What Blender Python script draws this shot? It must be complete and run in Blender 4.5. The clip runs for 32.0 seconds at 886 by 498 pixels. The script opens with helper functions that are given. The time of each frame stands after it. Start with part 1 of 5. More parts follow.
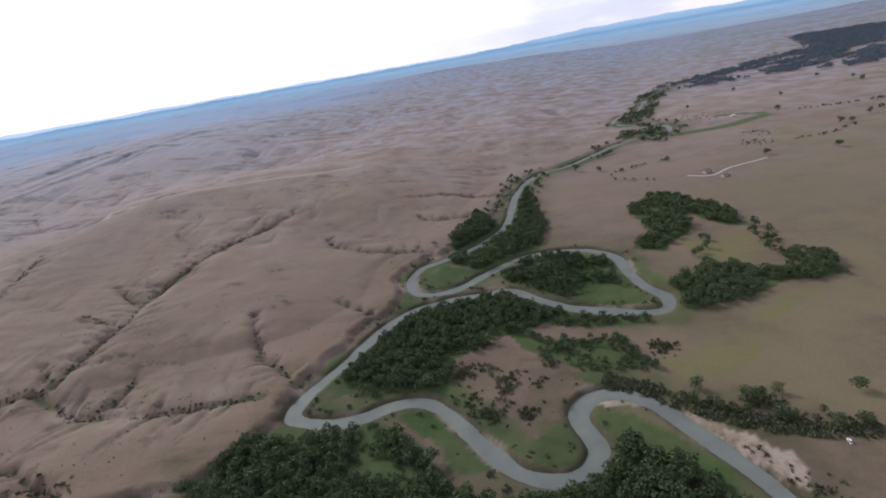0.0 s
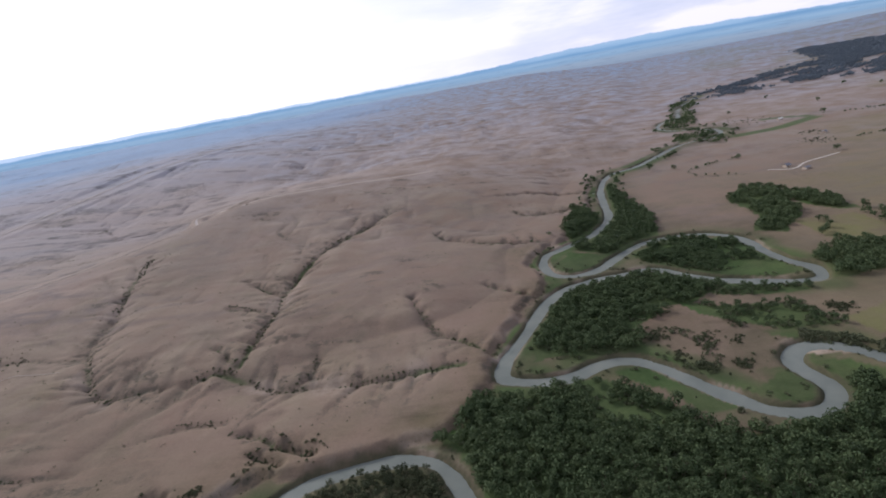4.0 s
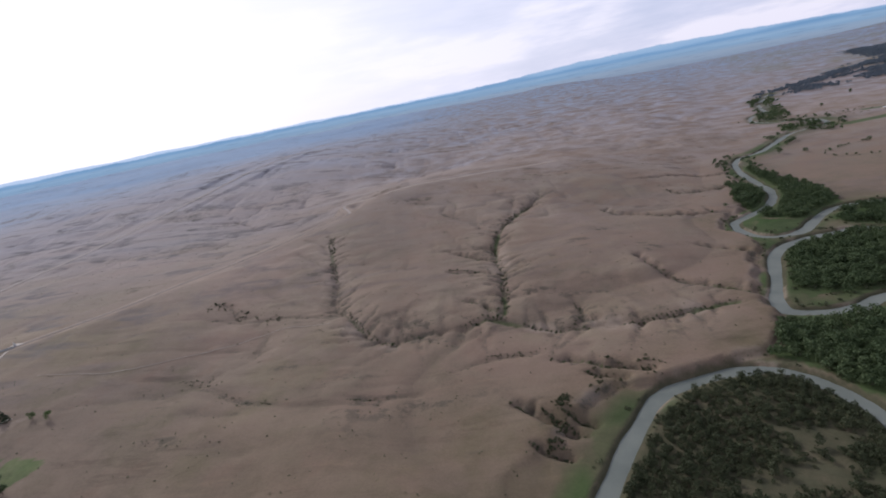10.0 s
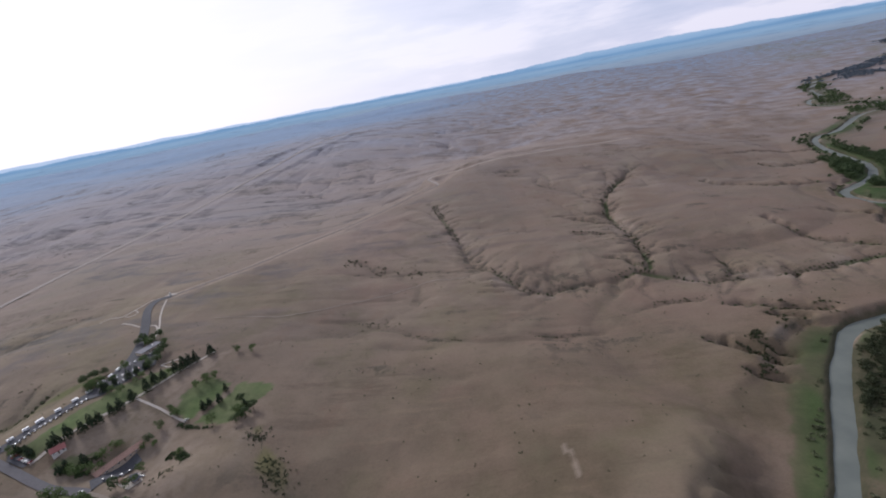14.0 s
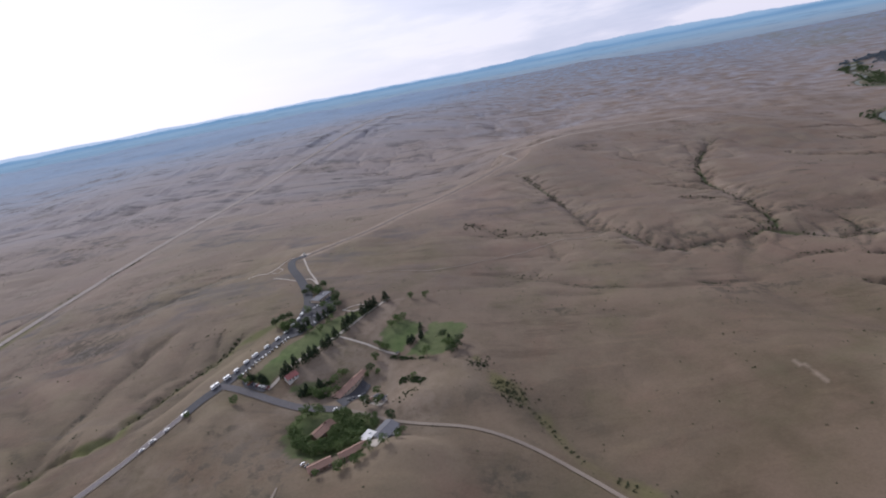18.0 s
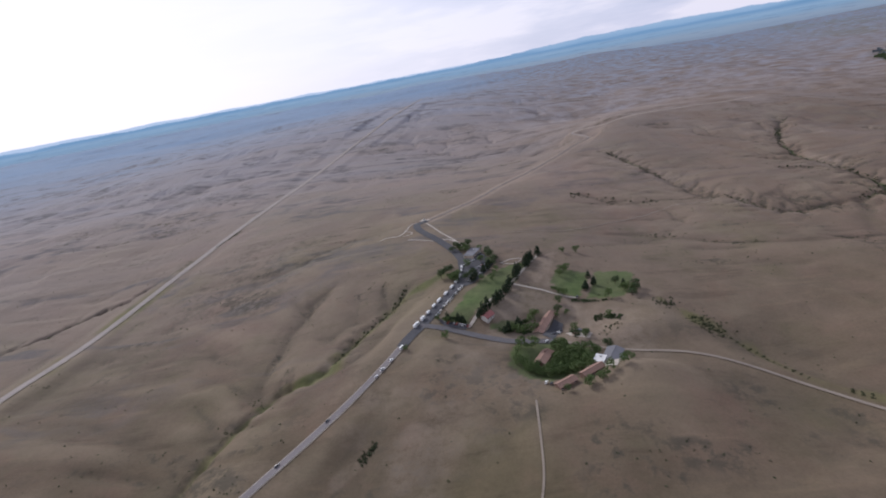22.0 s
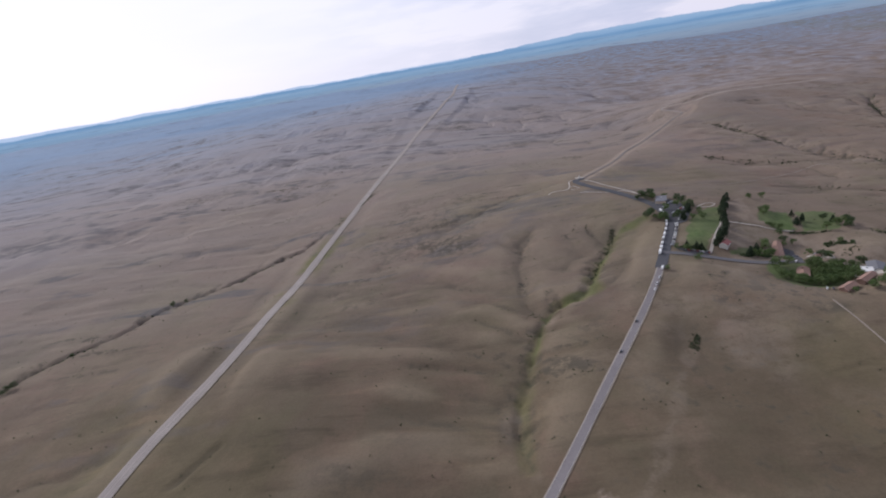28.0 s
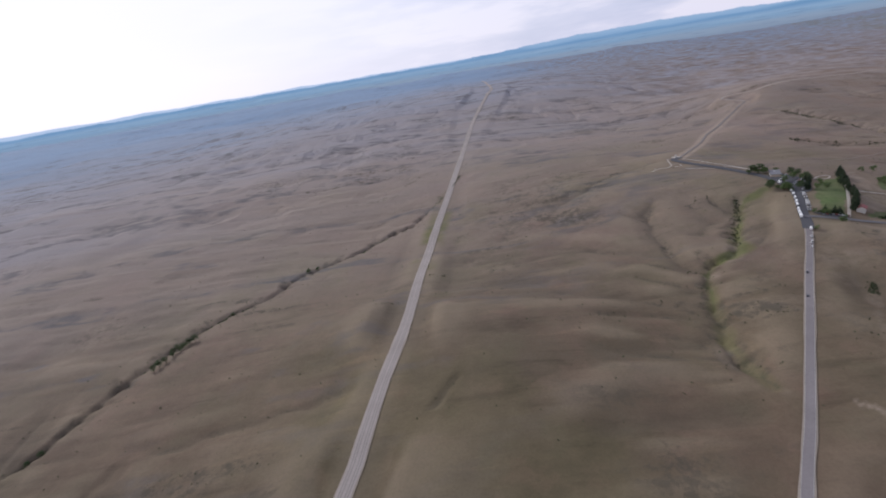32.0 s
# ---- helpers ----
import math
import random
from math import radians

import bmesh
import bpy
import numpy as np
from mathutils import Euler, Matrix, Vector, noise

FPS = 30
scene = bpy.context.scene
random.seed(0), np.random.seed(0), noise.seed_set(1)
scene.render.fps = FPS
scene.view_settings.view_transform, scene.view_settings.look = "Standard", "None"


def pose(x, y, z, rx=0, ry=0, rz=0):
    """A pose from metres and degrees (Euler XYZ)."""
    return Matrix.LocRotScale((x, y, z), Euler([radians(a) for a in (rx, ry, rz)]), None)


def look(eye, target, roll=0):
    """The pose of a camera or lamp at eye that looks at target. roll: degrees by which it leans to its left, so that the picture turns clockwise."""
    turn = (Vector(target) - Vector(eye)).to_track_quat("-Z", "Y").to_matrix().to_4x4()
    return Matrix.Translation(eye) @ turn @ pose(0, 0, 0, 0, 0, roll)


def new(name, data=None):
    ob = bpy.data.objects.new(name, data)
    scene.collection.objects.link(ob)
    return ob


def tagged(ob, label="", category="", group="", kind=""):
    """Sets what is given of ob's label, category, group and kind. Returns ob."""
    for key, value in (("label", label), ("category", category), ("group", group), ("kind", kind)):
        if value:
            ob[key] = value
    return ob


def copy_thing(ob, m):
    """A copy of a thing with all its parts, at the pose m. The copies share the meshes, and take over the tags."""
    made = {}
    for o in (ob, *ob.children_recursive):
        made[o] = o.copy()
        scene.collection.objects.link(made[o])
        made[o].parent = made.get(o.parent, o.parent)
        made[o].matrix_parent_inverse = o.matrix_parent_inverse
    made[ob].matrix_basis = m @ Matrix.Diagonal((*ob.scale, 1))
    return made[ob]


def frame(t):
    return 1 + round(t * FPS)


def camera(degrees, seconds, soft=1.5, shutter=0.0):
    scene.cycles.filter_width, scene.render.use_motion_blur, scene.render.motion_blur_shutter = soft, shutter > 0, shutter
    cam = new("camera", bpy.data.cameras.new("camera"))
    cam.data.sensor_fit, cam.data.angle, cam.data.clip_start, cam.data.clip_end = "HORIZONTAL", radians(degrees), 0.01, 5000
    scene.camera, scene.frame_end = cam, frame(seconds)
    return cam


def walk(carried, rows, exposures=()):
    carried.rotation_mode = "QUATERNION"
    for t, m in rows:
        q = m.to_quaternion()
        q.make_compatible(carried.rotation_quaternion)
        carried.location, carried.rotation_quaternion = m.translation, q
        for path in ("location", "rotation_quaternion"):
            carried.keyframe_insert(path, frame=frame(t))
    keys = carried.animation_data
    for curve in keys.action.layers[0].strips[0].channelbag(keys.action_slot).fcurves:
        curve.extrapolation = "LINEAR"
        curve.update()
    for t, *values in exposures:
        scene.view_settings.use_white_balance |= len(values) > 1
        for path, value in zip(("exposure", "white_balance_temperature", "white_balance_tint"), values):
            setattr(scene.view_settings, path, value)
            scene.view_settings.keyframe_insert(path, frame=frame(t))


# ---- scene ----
cam = camera(84.0, 32.0, soft=1.9)
# seconds, place in metres, yaw, pitch and roll in degrees
PATH = [
    (0.0, 0.0, 0.0, 209.6, 3.96, -21.14, -10.22),
    (0.5, -19.1, -4.6, 210.2, 3.79, -21.20, -10.21),
    (1.0, -38.3, -9.3, 210.8, 3.54, -21.33, -10.28),
    (1.5, -57.5, -13.9, 211.4, 3.27, -21.50, -10.10),
    (2.0, -76.6, -18.5, 211.9, 3.03, -21.34, -10.25),
    (2.5, -95.6, -23.2, 212.5, 2.76, -20.92, -10.30),
    (3.0, -114.8, -27.8, 213.1, 2.58, -20.42, -10.39),
    (3.5, -133.8, -32.5, 213.6, 2.51, -19.85, -10.68),
    (4.0, -152.8, -37.2, 214.1, 2.49, -19.18, -10.75),
    (4.5, -171.9, -41.8, 214.6, 2.51, -18.54, -10.90),
    (6.5, -247.8, -60.6, 216.5, 2.75, -17.89, -11.59),
    (7.0, -266.8, -65.3, 217.0, 2.80, -17.68, -11.49),
    (7.5, -285.7, -70.0, 217.4, 2.84, -17.46, -11.50),
    (8.0, -304.5, -74.7, 217.9, 2.89, -17.30, -11.52),
    (8.5, -323.4, -79.4, 218.3, 3.10, -17.23, -11.62),
    (9.0, -342.3, -84.2, 218.7, 3.30, -17.22, -11.51),
    (9.5, -361.2, -88.8, 219.1, 3.51, -17.19, -11.55),
    (10.0, -380.0, -93.6, 219.5, 3.64, -17.37, -11.68),
    (10.5, -398.8, -98.3, 219.9, 3.66, -17.69, -11.58),
    (11.0, -417.6, -103.0, 220.2, 3.78, -17.81, -11.51),
    (11.5, -436.4, -107.7, 220.6, 3.88, -17.92, -11.37),
    (12.0, -455.1, -112.5, 221.0, 3.81, -17.97, -11.43),
    (12.5, -473.8, -117.2, 221.3, 3.92, -18.19, -11.33),
    (13.0, -492.6, -121.9, 221.7, 4.07, -18.24, -11.22),
    (13.5, -511.2, -126.6, 222.0, 4.17, -18.34, -11.14),
    (14.0, -529.9, -131.4, 222.3, 4.26, -18.37, -11.05),
    (14.5, -548.6, -136.1, 222.6, 4.28, -18.58, -10.94),
    (16.5, -622.9, -155.0, 223.8, 4.26, -19.33, -10.92),
    (17.0, -641.5, -159.7, 224.1, 4.30, -19.19, -11.14),
    (17.5, -660.0, -164.5, 224.3, 4.28, -19.40, -11.09),
    (18.0, -678.5, -169.1, 224.5, 4.31, -19.38, -11.06),
    (18.5, -697.0, -173.9, 224.8, 4.38, -19.26, -11.03),
    (19.0, -715.4, -178.6, 225.1, 4.27, -19.42, -10.93),
    (19.5, -733.9, -183.3, 225.2, 4.17, -19.77, -10.71),
    (20.0, -752.3, -188.0, 225.4, 4.27, -19.98, -10.78),
    (20.5, -770.7, -192.7, 225.7, 4.34, -19.96, -10.94),
    (21.0, -789.0, -197.4, 225.9, 4.37, -19.91, -11.03),
    (21.5, -807.4, -202.1, 226.1, 4.30, -19.84, -10.92),
    (22.0, -825.7, -206.8, 226.3, 4.14, -20.07, -10.96),
    (22.5, -843.9, -211.5, 226.4, 3.97, -20.31, -10.83),
    (23.0, -862.2, -216.2, 226.6, 3.87, -20.37, -10.87),
    (23.5, -880.4, -220.9, 226.8, 3.96, -20.35, -10.95),
    (24.0, -898.6, -225.5, 227.0, 3.94, -20.22, -10.83),
    (24.5, -916.9, -230.2, 227.1, 3.73, -20.20, -10.90),
    (25.0, -935.1, -234.9, 227.3, 3.57, -20.40, -10.75),
    (25.5, -953.2, -239.5, 227.4, 3.68, -20.33, -10.86),
    (27.5, -1025.5, -258.0, 227.9, 3.22, -20.63, -10.28),
    (28.0, -1043.5, -262.6, 228.0, 3.16, -20.81, -10.16),
    (28.5, -1061.5, -267.3, 228.1, 3.19, -20.68, -10.24),
    (29.0, -1079.5, -271.9, 228.2, 3.29, -20.78, -10.15),
    (29.5, -1097.4, -276.5, 228.3, 3.25, -20.58, -10.41),
    (30.0, -1115.3, -281.1, 228.4, 3.11, -20.72, -10.36),
    (30.5, -1133.2, -285.6, 228.5, 3.19, -20.87, -10.41),
    (31.0, -1151.0, -290.2, 228.6, 3.40, -21.02, -10.29),
    (31.5, -1168.9, -294.8, 228.7, 3.46, -21.07, -10.04),
    (32.0, -1186.7, -299.3, 228.7, 3.10, -20.73, -9.91),
]
walk(cam, [(t, pose(x, y, z, 0, 0, yaw) @ pose(0, 0, 0, 90 + pitch) @ pose(0, 0, 0, 0, 0, roll)) for t, x, y, z, yaw, pitch, roll in PATH],
     exposures=[(0.0, 0.18, 6050, 14), (4.0, 0.18, 6050, 14), (9.0, 0.02, 6050, 14), (19.0, -0.09, 6000, 14), (32.0, -0.12, 6000, 14)])

# ---- world, sun ----
SUN_EL, SUN_AZ = 34.0, -40.0  # degrees above the horizon; degrees to the left of +y
world = bpy.data.worlds.new("overcast_sky")
scene.world = world
world.use_nodes = True


class Nodes:
    """Short hand for building a node tree."""

    def __init__(self, tree):
        self.tree = tree
        tree.nodes.clear()

    def add(self, kind, ins=(), **props):
        n = self.tree.nodes.new(kind)
        for k, v in props.items():
            setattr(n, k, v)
        for k, v in dict(ins).items():
            if isinstance(v, bpy.types.NodeSocket):
                self.tree.links.new(v, n.inputs[k])
            else:
                n.inputs[k].default_value = v
        return n

    def math(self, op, a, b=0.0, clamp=False):
        return self.add("ShaderNodeMath", {0: a, 1: b}, operation=op, use_clamp=clamp).outputs[0]

    def ramp(self, fac, stops, interpolation="LINEAR"):
        n = self.add("ShaderNodeValToRGB", {0: fac})
        n.color_ramp.interpolation = interpolation
        els = n.color_ramp.elements
        els[0].position, els[0].color = stops[0][0], (*stops[0][1], 1)
        els[1].position, els[1].color = stops[-1][0], (*stops[-1][1], 1)
        for p, c in stops[1:-1]:
            els.new(p).color = (*c, 1)
        return n.outputs[0]

    def mix(self, fac, a, b, blend="MIX"):
        n = self.add("ShaderNodeMix", data_type="RGBA", blend_type=blend)
        for i, v in ((0, fac), (6, a), (7, b)):
            if isinstance(v, bpy.types.NodeSocket):
                self.tree.links.new(v, n.inputs[i])
            else:
                n.inputs[i].default_value = v if i == 0 else (*v, 1)
        return n.outputs[2]

    def noise(self, vec, scale, detail=4.0, rough=0.55):
        return self.add("ShaderNodeTexNoise", {"Vector": vec, "Scale": scale, "Detail": detail, "Roughness": rough}).outputs[0]

    def step(self, x, lo, hi):
        return self.add("ShaderNodeMapRange", {0: x, 1: lo, 2: hi, 3: 0.0, 4: 1.0}, interpolation_type="SMOOTHSTEP").outputs[0]


def build_world():
    """A bright overcast sky over a hazy blue distance of plains and a long mountain crest."""
    n = Nodes(world.node_tree)
    way = n.add("ShaderNodeTexCoord").outputs["Generated"]
    xyz = n.add("ShaderNodeSeparateXYZ", {0: way}).outputs
    flat = n.math("SQRT", n.math("ADD", n.math("MULTIPLY", xyz[0], xyz[0]), n.math("MULTIPLY", xyz[1], xyz[1])))
    up = n.math("DIVIDE", xyz[2], n.math("MAXIMUM", flat, 0.001))
    side = n.math("ARCTAN2", xyz[0], xyz[1])
    sky = n.add("ShaderNodeTexSky", sky_type="NISHITA", sun_disc=False, sun_elevation=radians(SUN_EL), sun_rotation=radians(SUN_AZ))
    # clouds, drawn out along the horizon
    puff = n.add("ShaderNodeCombineXYZ", {0: n.math("MULTIPLY", side, 2.2), 1: n.math("MULTIPLY", up, 11.0), 2: 0.3}).outputs[0]
    cloud = n.noise(puff, 1.7, 6.0, 0.55)
    bright = n.step(side, 0.55, -0.6)
    pale = n.ramp(cloud, [(0.34, (0.56, 0.60, 0.76)), (0.5, (0.70, 0.71, 0.85)), (0.62, (0.92, 0.88, 0.96))])
    near = n.mix(bright, pale, (1.12, 1.08, 1.12))
    glow = n.mix(n.step(up, 0.25, 1.6), near, (0.30, 0.33, 0.40))
    air = n.mix(0.92, n.add("ShaderNodeVectorMath", {0: sky.outputs[0], 3: 0.1}, operation="SCALE").outputs[0], glow)
    # far land and crests, beyond the ground sheet; blue haze is painted into their colours
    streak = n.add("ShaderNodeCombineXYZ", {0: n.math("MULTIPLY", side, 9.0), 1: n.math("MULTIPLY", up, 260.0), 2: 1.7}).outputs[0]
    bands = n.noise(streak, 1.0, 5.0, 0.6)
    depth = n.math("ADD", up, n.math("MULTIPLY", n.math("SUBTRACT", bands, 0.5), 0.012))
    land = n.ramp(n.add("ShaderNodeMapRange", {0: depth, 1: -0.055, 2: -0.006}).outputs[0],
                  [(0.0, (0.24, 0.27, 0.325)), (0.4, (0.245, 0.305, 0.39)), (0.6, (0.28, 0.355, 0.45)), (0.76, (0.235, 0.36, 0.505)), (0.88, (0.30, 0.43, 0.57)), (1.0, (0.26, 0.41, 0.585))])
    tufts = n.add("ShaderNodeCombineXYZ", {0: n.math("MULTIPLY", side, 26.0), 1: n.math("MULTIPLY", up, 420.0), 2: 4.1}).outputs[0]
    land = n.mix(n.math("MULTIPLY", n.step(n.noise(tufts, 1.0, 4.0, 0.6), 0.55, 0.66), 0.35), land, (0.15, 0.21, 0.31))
    turn = n.add("ShaderNodeCombineXYZ", {0: side}).outputs[0]
    jag = n.math("MULTIPLY", n.math("SUBTRACT", n.noise(turn, 22.0, 7.0, 0.6), 0.5), 0.010)
    swell = n.math("MULTIPLY", n.step(side, 0.0, 0.3), n.step(side, 0.75, 0.4))
    crest = n.math("ADD", n.math("MULTIPLY", swell, 0.0095), n.math("ADD", jag, -0.0065))
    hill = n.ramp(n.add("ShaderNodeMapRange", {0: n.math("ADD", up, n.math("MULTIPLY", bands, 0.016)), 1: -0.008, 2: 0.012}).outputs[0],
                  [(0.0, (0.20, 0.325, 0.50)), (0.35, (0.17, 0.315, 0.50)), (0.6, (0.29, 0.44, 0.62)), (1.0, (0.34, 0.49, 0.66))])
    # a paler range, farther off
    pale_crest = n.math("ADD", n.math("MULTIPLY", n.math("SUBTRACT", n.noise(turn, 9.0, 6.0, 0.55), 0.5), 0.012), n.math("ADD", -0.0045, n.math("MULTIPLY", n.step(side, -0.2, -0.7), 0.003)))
    below = n.step(n.math("SUBTRACT", crest, up), -0.0012, 0.0012)
    below_pale = n.step(n.math("SUBTRACT", pale_crest, up), -0.0012, 0.0012)
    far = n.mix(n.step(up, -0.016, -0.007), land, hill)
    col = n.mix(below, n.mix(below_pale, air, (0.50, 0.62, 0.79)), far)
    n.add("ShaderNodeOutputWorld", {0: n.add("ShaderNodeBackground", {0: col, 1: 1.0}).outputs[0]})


build_world()
sun_data = bpy.data.lights.new("sun", "SUN")
sun_data.energy, sun_data.angle, sun_data.color = 2.7, radians(14), (1.0, 0.95, 0.88)
sun = new("sun", sun_data)
sun.matrix_world = look((0, 0, 900), (900 * math.cos(radians(SUN_EL)) * math.sin(radians(-SUN_AZ)), -900 * math.cos(radians(SUN_EL)) * math.cos(radians(SUN_AZ)), 900 - 900 * math.sin(radians(SUN_EL))))

# ---- materials ----
def material(name):
    m = bpy.data.materials.new(name)
    m.use_nodes = True
    return m, Nodes(m.node_tree)


def finish(n, colour, rough=0.9, metal=0.0, bump=None, strength=0.3, dist=1.0, spec=0.3):
    ins = {"Base Color": colour if isinstance(colour, bpy.types.NodeSocket) else (*colour, 1), "Roughness": rough, "Metallic": metal, "Specular IOR Level": spec}
    if bump is not None:
        ins["Normal"] = n.add("ShaderNodeBump", {"Height": bump, "Strength": strength, "Distance": dist}).outputs[0]
    b = n.add("ShaderNodeBsdfPrincipled", ins)
    n.add("ShaderNodeOutputMaterial", {0: b.outputs[0]})


def plain(name, colour, rough=0.8, metal=0.0, wear=0.25, scale=0.6, spec=0.3):
    """A painted or worn surface with two scales of unevenness."""
    m, n = material(name)
    at = n.add("ShaderNodeTexCoord").outputs["Object"]
    v = n.math("ADD", n.math("MULTIPLY", n.noise(at, scale, 5.0), 0.6), n.math("MULTIPLY", n.noise(at, scale * 9, 3.0), 0.4))
    rnd = n.add("ShaderNodeObjectInfo").outputs["Random"]
    v = n.math("ADD", v, n.math("MULTIPLY", n.math("SUBTRACT", rnd, 0.5), 0.15))
    dark = tuple(c * (1 - wear) for c in colour)
    light = tuple(min(1, c * (1 + wear)) for c in colour)
    finish(n, n.ramp(v, [(0.3, dark), (0.7, light)]), rough, metal, v, 0.15, 0.05, spec)
    return m


def ground_material():
    m, n = material("prairie")
    at = n.add("ShaderNodeNewGeometry").outputs["Position"]
    big = n.noise(at, 0.0035, 5.0, 0.6)
    mid = n.noise(at, 0.018, 6.0, 0.65)
    fine = n.noise(at, 0.11, 5.0, 0.7)
    grit = n.noise(at, 0.6, 3.0, 0.7)
    cover = lambda k: n.add("ShaderNodeAttribute", attribute_name=k).outputs["Fac"]
    v = n.math("ADD", n.math("MULTIPLY", big, 0.45), n.math("ADD", n.math("MULTIPLY", mid, 0.35), n.math("MULTIPLY", fine, 0.2)))
    dry = n.ramp(v, [(0.36, (0.084, 0.066, 0.045)), (0.47, (0.112, 0.087, 0.058)), (0.56, (0.140, 0.109, 0.072)), (0.66, (0.190, 0.150, 0.099))])
    # paler ramp with distance: brightness that haze would add, put into the colour
    dry = n.mix(n.math("MULTIPLY", cover("haze_lift"), 0.7), dry, n.ramp(v, [(0.36, (0.182, 0.143, 0.116)), (0.66, (0.318, 0.254, 0.205))]))
    blotch = n.noise(at, 0.027, 7.0, 0.68)
    dry = n.mix(n.math("MULTIPLY", n.step(blotch, 0.52, 0.66), 0.4), dry, (0.112, 0.098, 0.060))
    dry = n.mix(n.math("MULTIPLY", n.step(blotch, 0.47, 0.34), 0.35), dry, (0.175, 0.118, 0.086))
    # runnels and worn streaks that follow the slopes, and broad changes of turf
    swept = n.add("ShaderNodeMapping", {"Vector": at, "Rotation": (0, 0, 0.3), "Scale": (0.010, 0.048, 0.0)}).outputs[0]
    streak = n.noise(swept, 1.0, 6.0, 0.68)
    dry = n.mix(n.math("MULTIPLY", n.step(streak, 0.53, 0.68), 0.6), dry, n.mix(1.0, dry, (0.56, 0.56, 0.56), "MULTIPLY"))
    dry = n.mix(n.math("MULTIPLY", n.step(streak, 0.45, 0.30), 0.55), dry, n.mix(1.0, dry, (1.42, 1.36, 1.30), "MULTIPLY"))
    turf = n.noise(at, 0.0065, 4.0, 0.6)
    dry = n.mix(n.math("MULTIPLY", n.step(turf, 0.52, 0.64), 0.5), dry, n.mix(1.0, dry, (1.10, 0.98, 1.06), "MULTIPLY"))
    dry = n.mix(n.math("MULTIPLY", n.step(turf, 0.48, 0.36), 0.6), dry, n.mix(1.0, dry, (0.94, 1.02, 0.86), "MULTIPLY"))
    # relief shading put into the colour: crests lighter, hollows darker
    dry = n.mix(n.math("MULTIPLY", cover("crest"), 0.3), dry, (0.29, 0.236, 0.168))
    dry = n.mix(n.math("MULTIPLY", cover("hollow_shade"), 0.3), dry, (0.098, 0.084, 0.060))
    # haze of the far plains put into the colour, bluer with distance, in long bands
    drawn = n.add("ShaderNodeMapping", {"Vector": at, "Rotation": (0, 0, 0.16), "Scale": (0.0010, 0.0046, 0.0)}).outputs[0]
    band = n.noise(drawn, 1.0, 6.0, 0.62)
    away = cover("far_haze")
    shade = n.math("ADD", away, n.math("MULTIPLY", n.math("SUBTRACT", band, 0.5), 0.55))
    haze_tint = n.ramp(shade, [(0.0, (0.245, 0.196, 0.156)), (0.2, (0.285, 0.243, 0.228)), (0.42, (0.262, 0.265, 0.305)), (0.68, (0.232, 0.290, 0.385)), (1.0, (0.205, 0.305, 0.445))])
    dry = n.mix(n.math("MULTIPLY", n.step(away, 0.0, 0.3), 0.9), dry, haze_tint)
    winding = n.add("ShaderNodeMapping", {"Vector": at, "Rotation": (0, 0, 0.2), "Scale": (0.0016, 0.0048, 0.0)}).outputs[0]
    vein = n.step(n.math("ABSOLUTE", n.math("SUBTRACT", n.noise(winding, 1.0, 5.0, 0.6), 0.5)), 0.030, 0.003)
    dry = n.mix(n.math("MULTIPLY", n.math("MULTIPLY", vein, n.step(mid, 0.38, 0.62)), n.math("MULTIPLY", n.math("MULTIPLY", n.step(away, 0.0, 0.12), n.step(away, 1.0, 0.5)), 0.75)), dry, (0.098, 0.098, 0.108))
    rosy = n.mix(n.math("MULTIPLY", cover("rosy"), n.step(mid, 0.3, 0.7)), dry, (0.178, 0.128, 0.098))
    sage = n.mix(n.math("MULTIPLY", n.step(n.math("ADD", n.math("MULTIPLY", fine, 0.6), n.math("MULTIPLY", mid, 0.4)), 0.47, 0.58), cover("sage")), rosy, (0.070, 0.063, 0.049))
    earth = n.mix(n.math("MULTIPLY", cover("earth"), n.step(fine, 0.25, 0.6)), sage, (0.33, 0.265, 0.215))
    lush = n.ramp(n.math("ADD", n.math("MULTIPLY", mid, 0.5), n.math("MULTIPLY", fine, 0.5)), [(0.35, (0.030, 0.058, 0.017)), (0.55, (0.050, 0.092, 0.027)), (0.7, (0.088, 0.126, 0.044))])
    wet = n.mix(n.math("MULTIPLY", cover("green"), n.step(n.math("ADD", fine, cover("green")), 0.5, 0.95)), earth, lush)
    wet = n.mix(n.math("MULTIPLY", cover("damp"), n.step(fine, 0.1, 0.5)), wet, n.ramp(mid, [(0.35, (0.045, 0.046, 0.028)), (0.65, (0.085, 0.078, 0.048))]))
    mown = n.ramp(n.math("ADD", n.math("MULTIPLY", fine, 0.7), n.math("MULTIPLY", grit, 0.3)), [(0.35, (0.058, 0.096, 0.034)), (0.65, (0.124, 0.166, 0.064))])
    wet = n.mix(cover("lawn"), wet, mown)
    olive = n.mix(n.math("MULTIPLY", cover("field"), n.step(mid, 0.2, 0.75)), wet, (0.128, 0.128, 0.050))
    col = n.mix(n.math("MULTIPLY", n.step(grit, 0.35, 0.75), 0.2), olive, n.mix(1.0, olive, (0.5, 0.48, 0.46), "MULTIPLY"))
    rel = n.math("ADD", n.math("MULTIPLY", fine, 0.8), n.math("MULTIPLY", grit, 0.2))
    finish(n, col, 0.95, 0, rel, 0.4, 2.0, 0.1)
    return m


def water_material():
    m, n = material("river_water")
    at = n.add("ShaderNodeNewGeometry").outputs["Position"]
    v = n.noise(at, 0.05, 4.0)
    finish(n, n.ramp(v, [(0.3, (0.120, 0.134, 0.122)), (0.7, (0.165, 0.178, 0.158))]), 0.5, 0, n.noise(at, 0.8, 4.0), 0.12, 0.3, 0.05)
    return m


